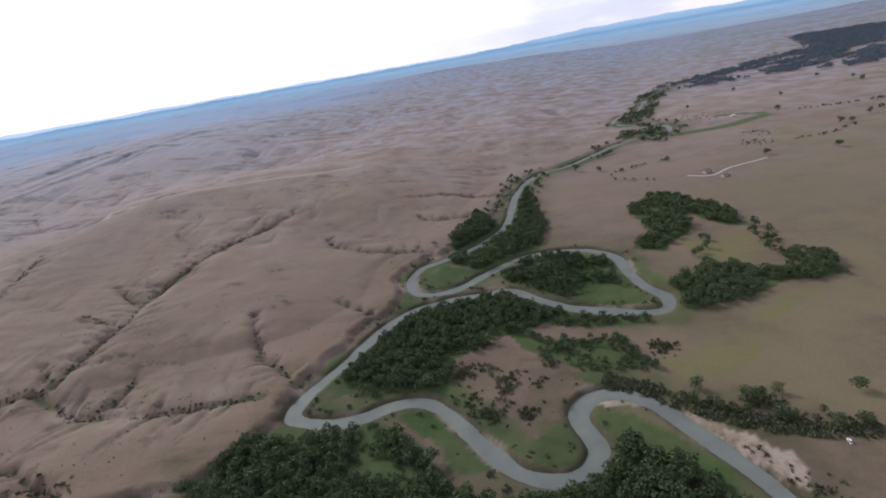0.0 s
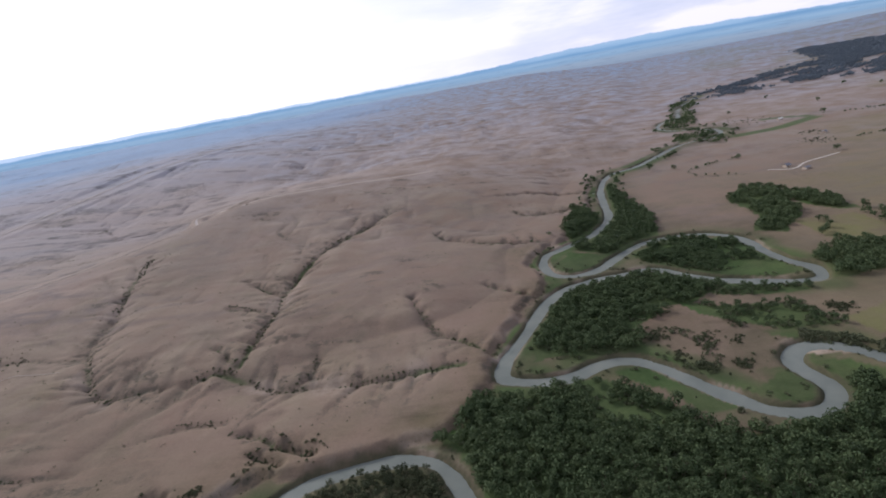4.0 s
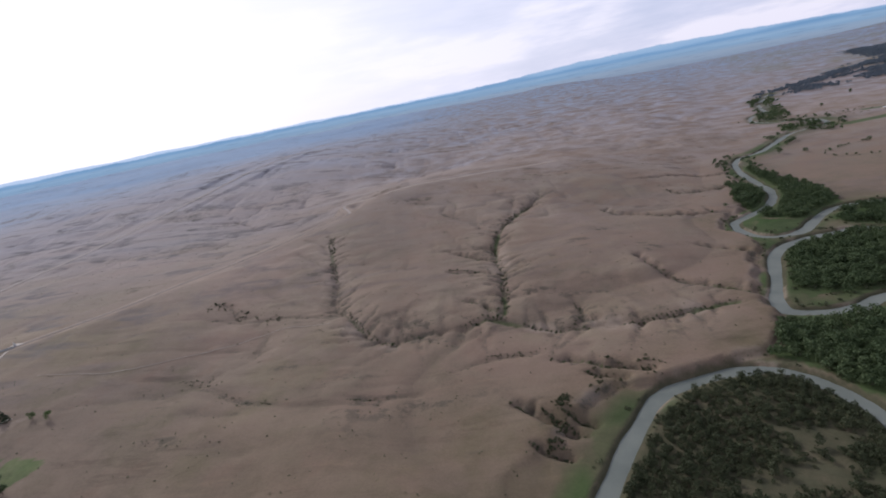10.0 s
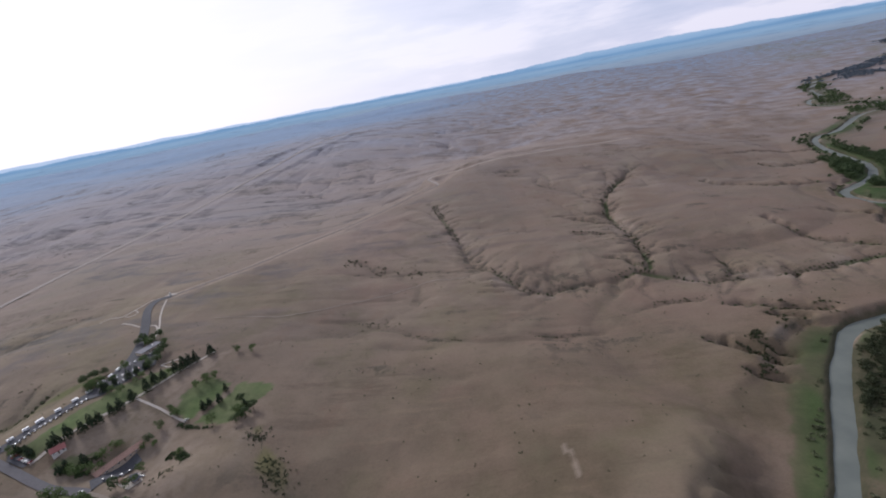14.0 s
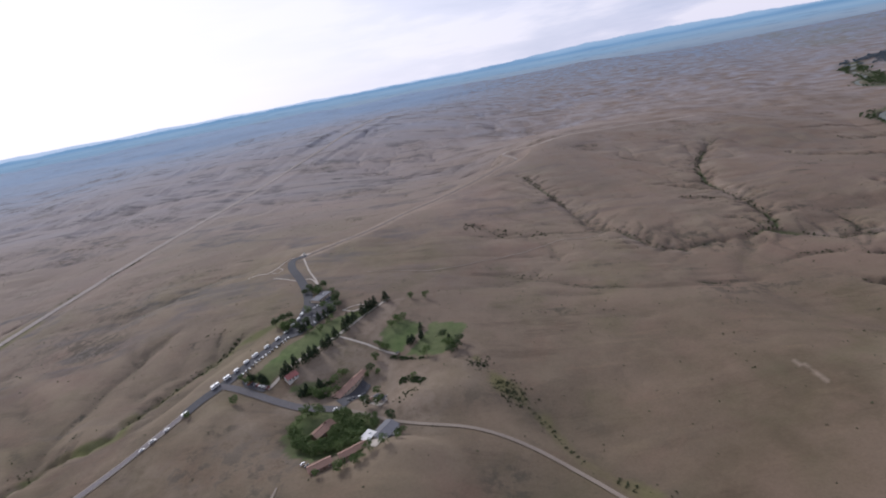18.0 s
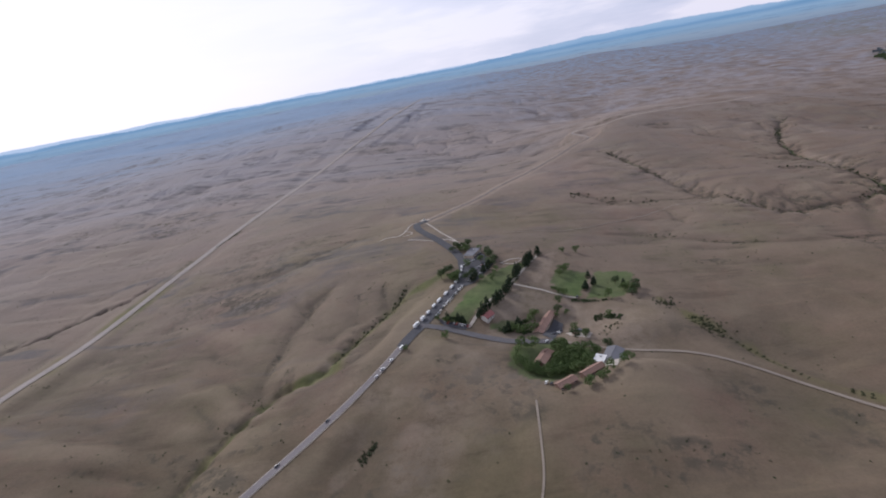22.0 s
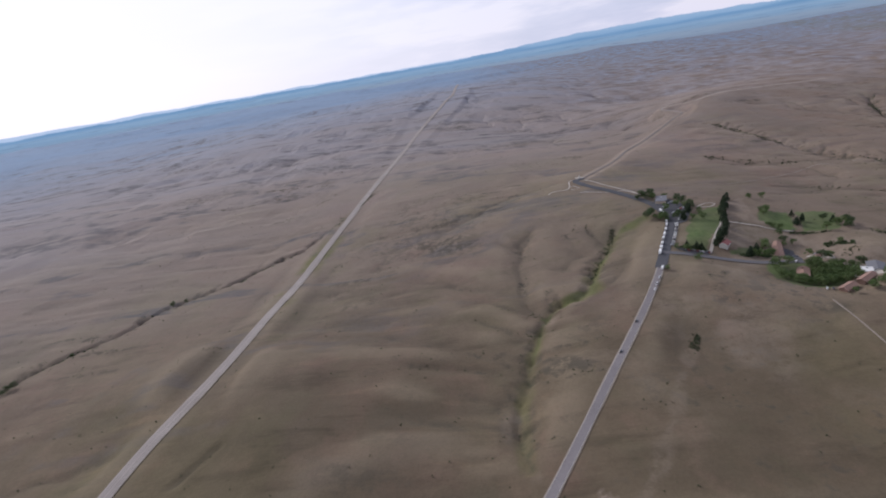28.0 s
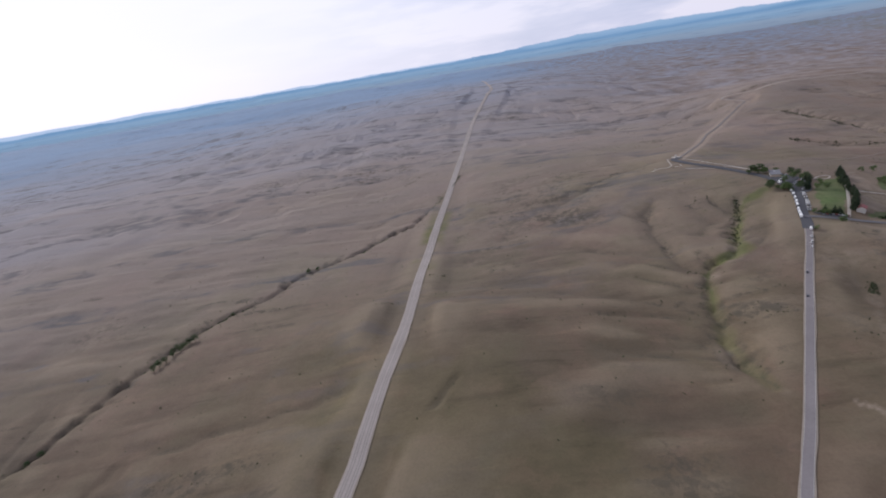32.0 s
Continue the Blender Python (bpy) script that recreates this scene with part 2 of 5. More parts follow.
def leaf_material(name, dark, mid, light):
    m, n = material(name)
    isl = n.add("ShaderNodeNewGeometry").outputs["Random Per Island"]
    rnd = n.add("ShaderNodeObjectInfo").outputs["Random"]
    at = n.add("ShaderNodeNewGeometry").outputs["Position"]
    v = n.math("ADD", n.math("MULTIPLY", isl, 0.35), n.math("ADD", n.math("MULTIPLY", rnd, 0.2), n.math("MULTIPLY", n.noise(at, 0.035, 5.0), 0.55)))
    col = n.ramp(v, [(0.2, dark), (0.5, mid), (0.85, light)])
    b = n.add("ShaderNodeBsdfPrincipled", {"Base Color": col, "Roughness": 0.75, "Specular IOR Level": 0.2})
    tr = n.add("ShaderNodeBsdfTranslucent", {0: col})
    n.add("ShaderNodeOutputMaterial", {0: n.add("ShaderNodeMixShader", {0: 0.25, 1: b.outputs[0], 2: tr.outputs[0]}).outputs[0]})
    return m


def road_material(name, dark, light):
    m, n = material(name)
    at = n.add("ShaderNodeNewGeometry").outputs["Position"]
    v = n.math("ADD", n.math("MULTIPLY", n.noise(at, 0.05, 4.0), 0.5), n.math("MULTIPLY", n.noise(at, 0.9, 4.0), 0.5))
    finish(n, n.ramp(v, [(0.3, dark), (0.7, light)]), 0.9, 0, n.noise(at, 3.0), 0.1, 0.1, 0.2)
    return m


GROUND = ground_material()
WATER = water_material()
LEAF = leaf_material("cottonwood_leaves", (0.032, 0.051, 0.023), (0.056, 0.084, 0.036), (0.098, 0.126, 0.058))
# leaves of the far belt, with blue haze mixed into their colour
HAZY_LEAF = leaf_material("hazed_leaves", (0.085, 0.108, 0.135), (0.112, 0.138, 0.168), (0.14, 0.168, 0.2))
NEEDLE = leaf_material("conifer_needles", (0.015, 0.026, 0.015), (0.026, 0.042, 0.022), (0.045, 0.06, 0.03))
SHRUB = leaf_material("shrub_leaves", (0.038, 0.05, 0.026), (0.066, 0.08, 0.042), (0.115, 0.12, 0.07))
YARD_LEAF = leaf_material("shade_tree_leaves", (0.042, 0.066, 0.024), (0.082, 0.124, 0.042), (0.150, 0.192, 0.078))
THICKET = leaf_material("thicket_leaves", (0.028, 0.037, 0.019), (0.054, 0.065, 0.033), (0.092, 0.096, 0.052))
BARK = plain("bark", (0.13, 0.10, 0.075), 0.95)
GREY_ROAD = road_material("weathered_asphalt", (0.27, 0.236, 0.216), (0.365, 0.325, 0.30))
MAUVE_ROAD = road_material("worn_asphalt", (0.165, 0.148, 0.15), (0.23, 0.208, 0.208))
DARK_ROAD = road_material("asphalt", (0.055, 0.055, 0.062), (0.10, 0.10, 0.108))
CONCRETE = road_material("concrete", (0.34, 0.30, 0.26), (0.46, 0.42, 0.37))
CAMPUS_GREY = road_material("faded_asphalt", (0.095, 0.09, 0.096), (0.145, 0.138, 0.143))
GRAVEL = road_material("gravel_shoulder", (0.235, 0.196, 0.160), (0.33, 0.282, 0.236))
LINE_PAINT = road_material("worn_line_paint", (0.30, 0.28, 0.265), (0.42, 0.40, 0.375))
RUT = road_material("tyre_worn_asphalt", (0.225, 0.197, 0.180), (0.29, 0.256, 0.236))
TYRE_TRACK = road_material("tyre_track", (0.15, 0.132, 0.122), (0.20, 0.178, 0.166))
DIRT = road_material("dirt_track", (0.20, 0.165, 0.135), (0.29, 0.245, 0.20))

WHITE_PAINT = plain("white_paint", (0.78, 0.78, 0.77), 0.45, 0, 0.06, 0.5, 0.5)
SILVER_PAINT = plain("silver_paint", (0.42, 0.43, 0.45), 0.35, 0.4, 0.1, 0.5, 0.5)
DARK_PAINT = plain("dark_paint", (0.045, 0.05, 0.065), 0.35, 0, 0.2, 0.5, 0.5)
RED_PAINT = plain("red_paint", (0.30, 0.05, 0.045), 0.35, 0, 0.15, 0.5, 0.5)
TAN_PAINT = plain("tan_paint", (0.44, 0.39, 0.31), 0.5, 0, 0.1, 0.5, 0.4)
GLASS = plain("dark_glass", (0.03, 0.035, 0.04), 0.08, 0, 0.1, 0.5, 0.6)
RUBBER = plain("rubber", (0.025, 0.025, 0.025), 0.9)
METAL = plain("bare_metal", (0.5, 0.5, 0.5), 0.35, 0.9, 0.1)
ROOF_RED = plain("red_brown_shingles", (0.27, 0.17, 0.135), 0.9, 0, 0.25, 1.2)
ROOF_ROSE = plain("rose_red_roofing", (0.30, 0.12, 0.11), 0.8, 0, 0.2, 1.2)
ROOF_GREY = plain("grey_roofing", (0.15, 0.15, 0.165), 0.85, 0, 0.2, 1.2)
ROOF_WHITE = plain("white_roofing", (0.62, 0.61, 0.60), 0.7, 0, 0.08, 0.8)
STUCCO = plain("tan_stucco", (0.42, 0.35, 0.28), 0.9, 0, 0.12, 0.8)
BRICK_RED = plain("red_brick", (0.22, 0.14, 0.11), 0.9, 0, 0.2, 2.0)
STONE = plain("pale_granite", (0.48, 0.46, 0.43), 0.8, 0, 0.12, 1.5)
WOOD_DARK = plain("dark_wood", (0.12, 0.08, 0.055), 0.8, 0, 0.25, 1.5)

# ---- the land ----
def curve(points, gap=6.0):
    """A smooth line through the points, sampled about every gap metres."""
    p = np.array(points, float)
    p = np.vstack([2 * p[0] - p[1], p, 2 * p[-1] - p[-2]])
    out = []
    for a, b, c, d in zip(p, p[1:], p[2:], p[3:]):
        k = max(2, int(np.hypot(*(c - b)) / gap))
        u = (np.arange(k) / k)[:, None]
        out.append(0.5 * (2 * b + (c - a) * u + (2 * a - 5 * b + 4 * c - d) * u**2 + (3 * b - a - 3 * c + d) * u**3))
    return np.vstack([*out, p[-2:-1]])


def graded(lo, hi, step, far_lo, far_hi, grow_lo, grow_hi, most_lo, most_hi):
    """Coordinates, even between lo and hi, and ever wider apart out to far_lo and far_hi."""
    mid = np.arange(lo, hi, step)
    up, d = [mid[-1]], step
    while up[-1] < far_hi:
        d = min(d * grow_hi, most_hi)
        up.append(up[-1] + d)
    down, d = [mid[0]], step
    while down[-1] > far_lo:
        d = min(d * grow_lo, most_lo)
        down.append(down[-1] - d)
    return np.array(down[:0:-1] + list(mid) + up[1:])


GX = graded(-1560, 330, 2.6, -7000, 6500, 1.06, 1.06, 62.0, 62.0)
GY = graded(-110, 840, 2.6, -3500, 6200, 1.03, 1.025, 24.0, 42.0)
XX, YY = np.meshgrid(GX, GY)

HASH = np.random.RandomState(7).rand(256, 256) * 2 - 1


def lattice(x, y):
    """Smooth noise between -1 and 1."""
    ix, iy = np.floor(x).astype(int), np.floor(y).astype(int)
    fx, fy = x - ix, y - iy
    fx, fy = fx * fx * (3 - 2 * fx), fy * fy * (3 - 2 * fy)
    g = lambda i, j: HASH[(iy + j) % 256, (ix + i) % 256]
    return (g(0, 0) * (1 - fx) + g(1, 0) * fx) * (1 - fy) + (g(0, 1) * (1 - fx) + g(1, 1) * fx) * fy


def rolling(x, y, size, octaves=4, rough=0.5, ridged=False):
    out, amp, total = 0, 1.0, 0.0
    for k in range(octaves):
        c, s = math.cos(k * 1.3), math.sin(k * 1.3)
        v = lattice((c * x - s * y) / size + 17 * k, (s * x + c * y) / size + 31 * k)
        out = out + amp * ((1 - 2 * np.abs(v)) if ridged else v)
        total, amp, size = total + amp, amp * rough, size / 2.05
    return out / total


GRAINS = {}


def grain(size, octaves=2, ridged=False):
    """rolling() over the whole ground, worked out once for each size."""
    key = (size, octaves, ridged)
    if key not in GRAINS:
        GRAINS[key] = rolling(XX, YY, size, octaves, 0.5, ridged).astype(np.float32)
    return GRAINS[key]


def ease(v, lo, hi):
    u = np.clip((v - lo) / (hi - lo), 0, 1)
    return u * u * (3 - 2 * u)


# hills and slopes of the high ground: x, y, height
RIDGE = [(-883, 372, 55.1), (-825, 136, 47.2), (-710, 156, 34.5), (-733, 73, 50.3), (-849, 129, 52.1), (-815, 237, 49.4), (-713, 598, 41.0), (-215, 695, 31.4), (-170, 733, 37.0), (-996, 1577, 104.4), (-263, 1169, 37.3), (-479, 1229, 24.0), (-106, 637, 14.7)]
SLOPE = [(-210, 315, -12.5), (-372, 306, 8.1), (-486, 228, 14.7), (-336, 191, -27.6), (-675, 106, 27.8), (-806, 33, 38.3), (-927, 142, 37.7), (-913, 10, 29.7), (-1022, 129, 32.4), (-1019, 46, 31.4), (-1048, -18, 28.9), (-1089, 5, 37.9), (-1209, 329, 33.8), (-1229, 103, 30.8), (-1319, 86, 35.4), (-1414, 459, 38.7)]
OUTER = [(-428, 46, 31.2), (-581, -46, 17.0), (-765, -153, 24.4), (-994, -230, 23.5), (-1300, -153, 23.1), (-1989, 382, 42.3), (-1989, 1683, 76.0), (0, 880, 18.4), (115, 1262, 21.7), (-153, 1989, 33.7)]
RIDGE_ROAD_SIDE = [(-809, 461, 47.4), (-721, 548, 45.2), (-580, 743, 56.8), (-590, 781, 41.8), (-528, 798, 68.5), (-454, 726, 49.1), (-760, 1333, 65.5), (-945, 3034, 89.0)]
RAVINE_BOTTOM = [(-593, 625, 47.2), (-565, 520, 37.9), (-538, 407, 23.6), (-521, 370, 27.0), (-490, 323, 13.7), (-368, 325, 13.2), (-357, 446, 19.9), (-339, 567, 28.8), (-420, 687, 43.3), (-210, 381, 16.9), (-191, 591, 17.6), (-649, 288, 26.7), (-1312, 322, 24.8), (-1396, 210, 27.5), (-976, 233, 44.7), (-929, 233, 45.7), (-912, 176, 41.5), (-1009, 108, 33.9)]
ROADSIDE = [(-887, 94, 48.8), (-777, 91, 22.6), (-704, 78, 29.3), (-666, 62, 13.2), (-825, 61, 39.3), (-950, 10, 39.4), (-985, -40, 35.6), (-925, 60, 36.7), (-1040, -130, 33.8), (-1262, -20, 36.2), (-1255, 60, 49.6), (-1272, -110, 41.8)]
HILLS = np.array(RIDGE + SLOPE + OUTER + ROADSIDE + RIDGE_ROAD_SIDE + RAVINE_BOTTOM, float)
# foot of the bluffs along the river's far bank
FOOT = [(-980, -2600), (-840, -1000), (-740, -640), (-650, -430), (-610, -300), (-575, -200), (-520, -115), (-430, 5), (-388, 78), (-356, 133), (-343, 165), (-326, 193), (-303, 205), (-268, 207), (-242, 213), (-208, 214), (-184, 219), (-163, 246), (-151, 270), (-147, 296), (-134, 326), (-101, 382), (-84, 404), (-82, 432), (-88, 465), (-76, 499), (-44, 520), (-2, 546), (24, 590), (40, 645), (58, 722), (87, 793), (122, 832), (208, 893), (280, 953), (338, 1000), (345, 1180), (440, 1295), (515, 1440), (688, 1989), (1148, 3060), (3200, 7600)]


def plate(r2):
    return r2 * np.log(np.maximum(r2, 1e-9))


def high_ground(x, y):
    """A thin plate laid over the hills."""
    p = HILLS[:, :2] / 765
    k = len(p)
    a = np.zeros((k + 3, k + 3))
    a[:k, :k] = plate(((p[:, None] - p[None]) ** 2).sum(-1)) + np.eye(k) * 0.002
    a[:k, k], a[:k, k + 1:] = 1, p
    a[k:, :k] = a[:k, k:].T
    w = np.linalg.solve(a, np.r_[HILLS[:, 2], 0, 0, 0])
    out = w[k] + w[k + 1] * x / 765 + w[k + 2] * y / 765
    for (px, py), wi in zip(p, w):
        out = out + wi * plate((x / 765 - px) ** 2 + (y / 765 - py) ** 2)
    return np.clip(out, 2.3, 115)


def reach(line, radius):
    """For every ground point, the distance to a line (inf past the radius) and how far along the line the nearest point lies."""
    dist, along = np.full(XX.shape, np.inf), np.zeros(XX.shape)
    for k, (a, b) in enumerate(zip(line, line[1:])):
        lo, hi = np.minimum(a, b) - radius, np.maximum(a, b) + radius
        i0, i1 = np.searchsorted(GX, (lo[0], hi[0]))
        j0, j1 = np.searchsorted(GY, (lo[1], hi[1]))
        if i1 <= i0 or j1 <= j0:
            continue
        x, y = XX[j0:j1, i0:i1], YY[j0:j1, i0:i1]
        d = b - a
        u = np.clip(((x - a[0]) * d[0] + (y - a[1]) * d[1]) / max(d @ d, 1e-9), 0, 1)
        r = np.hypot(x - a[0] - u * d[0], y - a[1] - u * d[1])
        near = r < dist[j0:j1, i0:i1]
        dist[j0:j1, i0:i1][near] = r[near]
        along[j0:j1, i0:i1][near] = (k + u)[near]
    dist[dist > radius] = np.inf
    return dist, along


def inside(ring, x, y):
    hit = np.zeros(np.shape(x), bool)
    for (x0, y0), (x1, y1) in zip(ring, ring[1:] + ring[:1]):
        if y0 != y1:
            hit ^= ((y0 > y) != (y1 > y)) & (x < (x1 - x0) * (y - y0) / (y1 - y0) + x0)
    return hit


# the river, from far upstream down past the aircraft's start
UPPER = [(688, 1645), (581, 1499), (526, 1426), (454, 1276), (401, 1244), (362, 1177), (369, 1118), (411, 1083), (425, 1022), (390, 968), (343, 962), (291, 936), (222, 874), (172, 832), (131, 815), (101, 780), (74, 716), (56, 640), (42, 583), (7, 533), (-37, 504), (-61, 489), (-70, 461), (-64, 433), (-44, 423), (-20, 428), (2, 446)]
BENDS = [(28, 467), (54, 480), (96, 480), (123, 464), (135, 441), (135, 408), (139, 379), (147, 359), (142, 341), (126, 338), (91, 351), (67, 364), (44, 389), (24, 409), (1, 408), (-50, 401), (-84, 376), (-118, 319), (-135, 292), (-140, 270), (-119, 259), (-94, 257), (-72, 266), (-51, 267), (-34, 254), (-21, 234), (-8, 214), (5, 198), (23, 191), (40, 194), (50, 207), (47, 222), (45, 236), (57, 249), (75, 249), (91, 237), (103, 212)]
LOWER = [(112, 192), (122, 164), (126, 122), (92, 65), (0, 38), (-99, 42), (-161, 69), (-184, 104), (-174, 121), (-170, 146), (-177, 175), (-192, 197), (-218, 204), (-251, 199), (-277, 189), (-308, 153), (-329, 124), (-365, 71), (-405, 8), (-444, -92), (-490, -199), (-545, -320), (-545, -430), (-620, -560), (-640, -700), (-740, -900), (-800, -1300), (-870, -2000)]
RIVER = curve(UPPER + BENDS + LOWER, 5.0)
HALF = 5.5  # half the water's width

# ravines: line, half width, depth
RAVINES = []
RAVINES += [
    ([(-591, 638), (-575, 564), (-559, 490), (-548, 444), (-534, 397), (-496, 334), (-474, 317), (-437, 320), (-400, 324), (-373, 330), (-334, 306), (-306, 295), (-273, 289), (-236, 288), (-202, 290), (-168, 292)], 21, 4.8),
    ([(-238, 713), (-298, 638), (-340, 560), (-356, 494), (-353, 431), (-356, 381), (-360, 339)], 20, 5.1),
    ([(-293, 348), (-294, 318), (-306, 295)], 11, 3.0),
    ([(-215, 410), (-201, 373), (-184, 343), (-163, 322), (-148, 301)], 10, 3.0),
    ([(-193, 602), (-171, 571), (-133, 545), (-86, 533), (-49, 522)], 11, 3.9),
    ([(-76, 656), (-44, 631), (18, 640)], 11, 3.4),
]
RAVINES += [
    ([(-376, 211), (-365, 203), (-354, 189), (-344, 181), (-335, 168)], 7, 3.0),
    ([(-312, 234), (-289, 225), (-272, 217)], 7, 2.5),
    ([(-410, 372), (-398, 363), (-380, 351), (-364, 339)], 6, 2.4),
    ([(-430, 520), (-405, 498), (-380, 476), (-358, 458)], 6, 2.2),
    ([(-420, 452), (-395, 440), (-372, 428), (-354, 420)], 5, 2.0),
    ([(-150, 425), (-128, 416), (-112, 402), (-97, 388)], 6, 2.4),
    ([(-100, 722), (-40, 722), (10, 716), (62, 712)], 7, 2.6),
    ([(-340, 250), (-312, 236), (-288, 226), (-268, 216)], 7, 3.4),
]
RAVINES += [
    ([(-895, 210), (-930, 145), (-958, 98), (-985, 88), (-1006, 40), (-1026, -21), (-1030, -72)], 11, 2.6),
    ([(-1178, 536), (-1196, 461), (-1240, 347), (-1284, 311), (-1317, 275), (-1364, 230), (-1388, 199), (-1401, 160), (-1428, 137), (-1458, 93), (-1476, 50), (-1502, -8), (-1538, -61)], 7, 2.0),
]
# shallow hollows (and, below nought, spurs): line, half width, depth, how worn the bottom is and how dark with brush
# and painted shading
FINGERS = [[(-375, 204), (-362, 190), (-350, 177), (-338, 166)], [(-356, 193), (-342, 179), (-330, 166)], [(-343, 188), (-333, 181), (-323, 173)], [(-370, 161), (-358, 154), (-344, 147)], [(-318, 226), (-304, 219), (-290, 211)]]
SWALES = []
SWALES += [
    *((finger, 3.4, 4.6, 1.0) for finger in FINGERS),
    ([(-1155, 92), (-1112, 72), (-1090, 59), (-1061, 46), (-1018, 24)], 15, 3.4, 0.55), ([(-1120, 36), (-1080, 24), (-1045, 20), (-1022, 2)], 12, 3.0, 0.7), ([(-1112, 6), (-1075, -2), (-1038, -17), (-1026, -24)], 12, 2.8, 0.3),
    ([(-1140, 0), (-1108, -18), (-1088, -27), (-1050, -34), (-1029, -45)], 13, 3.2, 0.5), ([(-1136, 198), (-1074, 163), (-1020, 127), (-998, 96)], 15, 3.4, 0.5), ([(-1064, 103), (-1037, 116), (-1005, 87)], 10, 2.6, 0.6),
]
SWALES += [
    ([(-1064, 98), (-1043, 82), (-1014, 50)], 10, 2.6, 0.5), ([(-1001, 253), (-990, 205), (-998, 170), (-1003, 113), (-996, 82)], 14, 4.6, 1.0), ([(-970, 236), (-980, 220), (-990, 205)], 8, 2.6, 1.0), ([(-1018, 236), (-1005, 218), (-992, 200)], 7, 2.2, 0.9),
    ([(-923, 229), (-915, 196), (-905, 177)], 10, 3.0, 0.9), ([(-1215, 285), (-1183, 305), (-1125, 313), (-1047, 305), (-982, 351), (-915, 371)], 15, 2.6, 0.6), ([(-1493, 917), (-1354, 928), (-1161, 975)], 30, 6.0, 0.7),
]
SWALES += [
    ([(-1231, -62), (-1222, -60), (-1216, -50), (-1206, -34)], 4, 1.0, 0.9), ([(-1098, 252), (-1077, 272), (-1038, 315), (-986, 322)], 17, 3.0, 0.35), ([(-1004, 207), (-987, 221), (-970, 240)], 8, 2.0, 0.7), ([(-1000, 80), (-970, 96), (-937, 101), (-908, 130)], 9, 2.2, 0.5),
    ([(-712, 429), (-687, 400), (-641, 389), (-593, 390), (-537, 381)], 13, 2.8, 0.9), ([(-690, 440), (-665, 420), (-640, 389)], 7, 1.8, 0.8), ([(-640, 470), (-610, 430), (-570, 405)], 8, 2.0, 0.6), ([(-640, 640), (-607, 610), (-580, 560)], 8, 2.4, 0.8), ([(-640, 590), (-600, 540), (-565, 500)], 8, 2.2, 0.6),
]
SWALES += [
    ([(-521, 777), (-463, 726), (-413, 700), (-417, 662), (-380, 620), (-345, 590)], 14, 3.4, 0.8), ([(-413, 735), (-395, 690), (-400, 655)], 8, 2.2, 0.8), ([(-250, 735), (-262, 690), (-290, 640)], 9, 2.4, 0.8), ([(-300, 720), (-305, 680), (-318, 620)], 8, 2.2, 0.7),
    ([(-685, 292), (-660, 281), (-620, 265), (-582, 240), (-530, 226), (-470, 222)], 11, 2.6, 0.9), ([(-640, 238), (-610, 228), (-580, 224)], 8, 1.8, 0.6), ([(-510, 236), (-475, 229), (-440, 232)], 7, 1.8, 0.9), ([(-420, 252), (-379, 264), (-345, 262)], 7, 1.8, 1.0),
]
SWALES += [
    ([(-705, 142), (-680, 111), (-661, 90), (-649, 58), (-622, 31), (-600, 8), (-560, -30)], 12, 2.4, 0.5), ([(-1137, -57), (-1105, -47), (-1072, -35), (-1040, -32)], 11, -2.4, 0.0), ([(-1163, -84), (-1136, -69), (-1090, -56), (-1043, -60)], 13, -2.6, 0.0),
    ([(-1180, 60), (-1130, 50), (-1080, 42), (-1040, 34)], 11, -2.2, 0.0), ([(-1190, 150), (-1130, 130), (-1085, 105), (-1050, 98)], 13, -2.4, 0.0), ([(-1210, 215), (-1150, 235), (-1090, 205), (-1030, 160)], 15, -2.6, 0.0), ([(-1150, -110), (-1100, -95), (-1050, -100)], 13, 3.0, 0.2),
]
HIGHWAY = curve([(-1480, -900), (-1390, -600), (-1300, -270), (-1268, -113), (-1262, -80), (-1255, -28), (-1246, 46), (-1238, 160), (-1224, 286), (-1202, 432), (-1173, 650), (-1137, 945), (-1100, 1165), (-1042, 1450), (-1014, 1590), (-987, 2100), (-958, 2700)], 10)
ENTRANCE = curve([(-1352, -450), (-1240, -360), (-1132, -245), (-1058, -139), (-1032, -103), (-995, -49), (-961, 1), (-938, 35), (-914, 70), (-892, 104), (-871, 143), (-849, 185), (-840, 215), (-842, 241), (-851, 269), (-868, 304), (-886, 337), (-893, 360), (-890, 370), (-880, 375)], 5)
RIDGE_ROAD = curve([(-880, 375), (-849, 412), (-810, 460), (-772, 517), (-728, 568), (-686, 622), (-640, 675), (-602, 720), (-582, 747), (-592, 775), (-601, 797), (-584, 811), (-555, 806), (-528, 799), (-480, 808), (-420, 832), (-333, 866), (-191, 903)], 8)
CAMPUS_ROAD = curve([(-879, 130), (-866, 126), (-845, 117), (-812, 103), (-789, 98), (-771, 92), (-754, 84), (-732, 77), (-696, 69), (-666, 55), (-642, 35), (-623, 14), (-597, -15), (-566, -69), (-552, -130), (-575, -190), (-640, -260)], 6)
TRAIL = curve([(-806, 34), (-809, 2), (-812, -21), (-819, -46), (-830, -92)], 6)
TRACK = curve([(-796, 302), (-731, 300), (-696, 310), (-662, 327), (-625, 344), (-585, 362), (-536, 356)], 6)


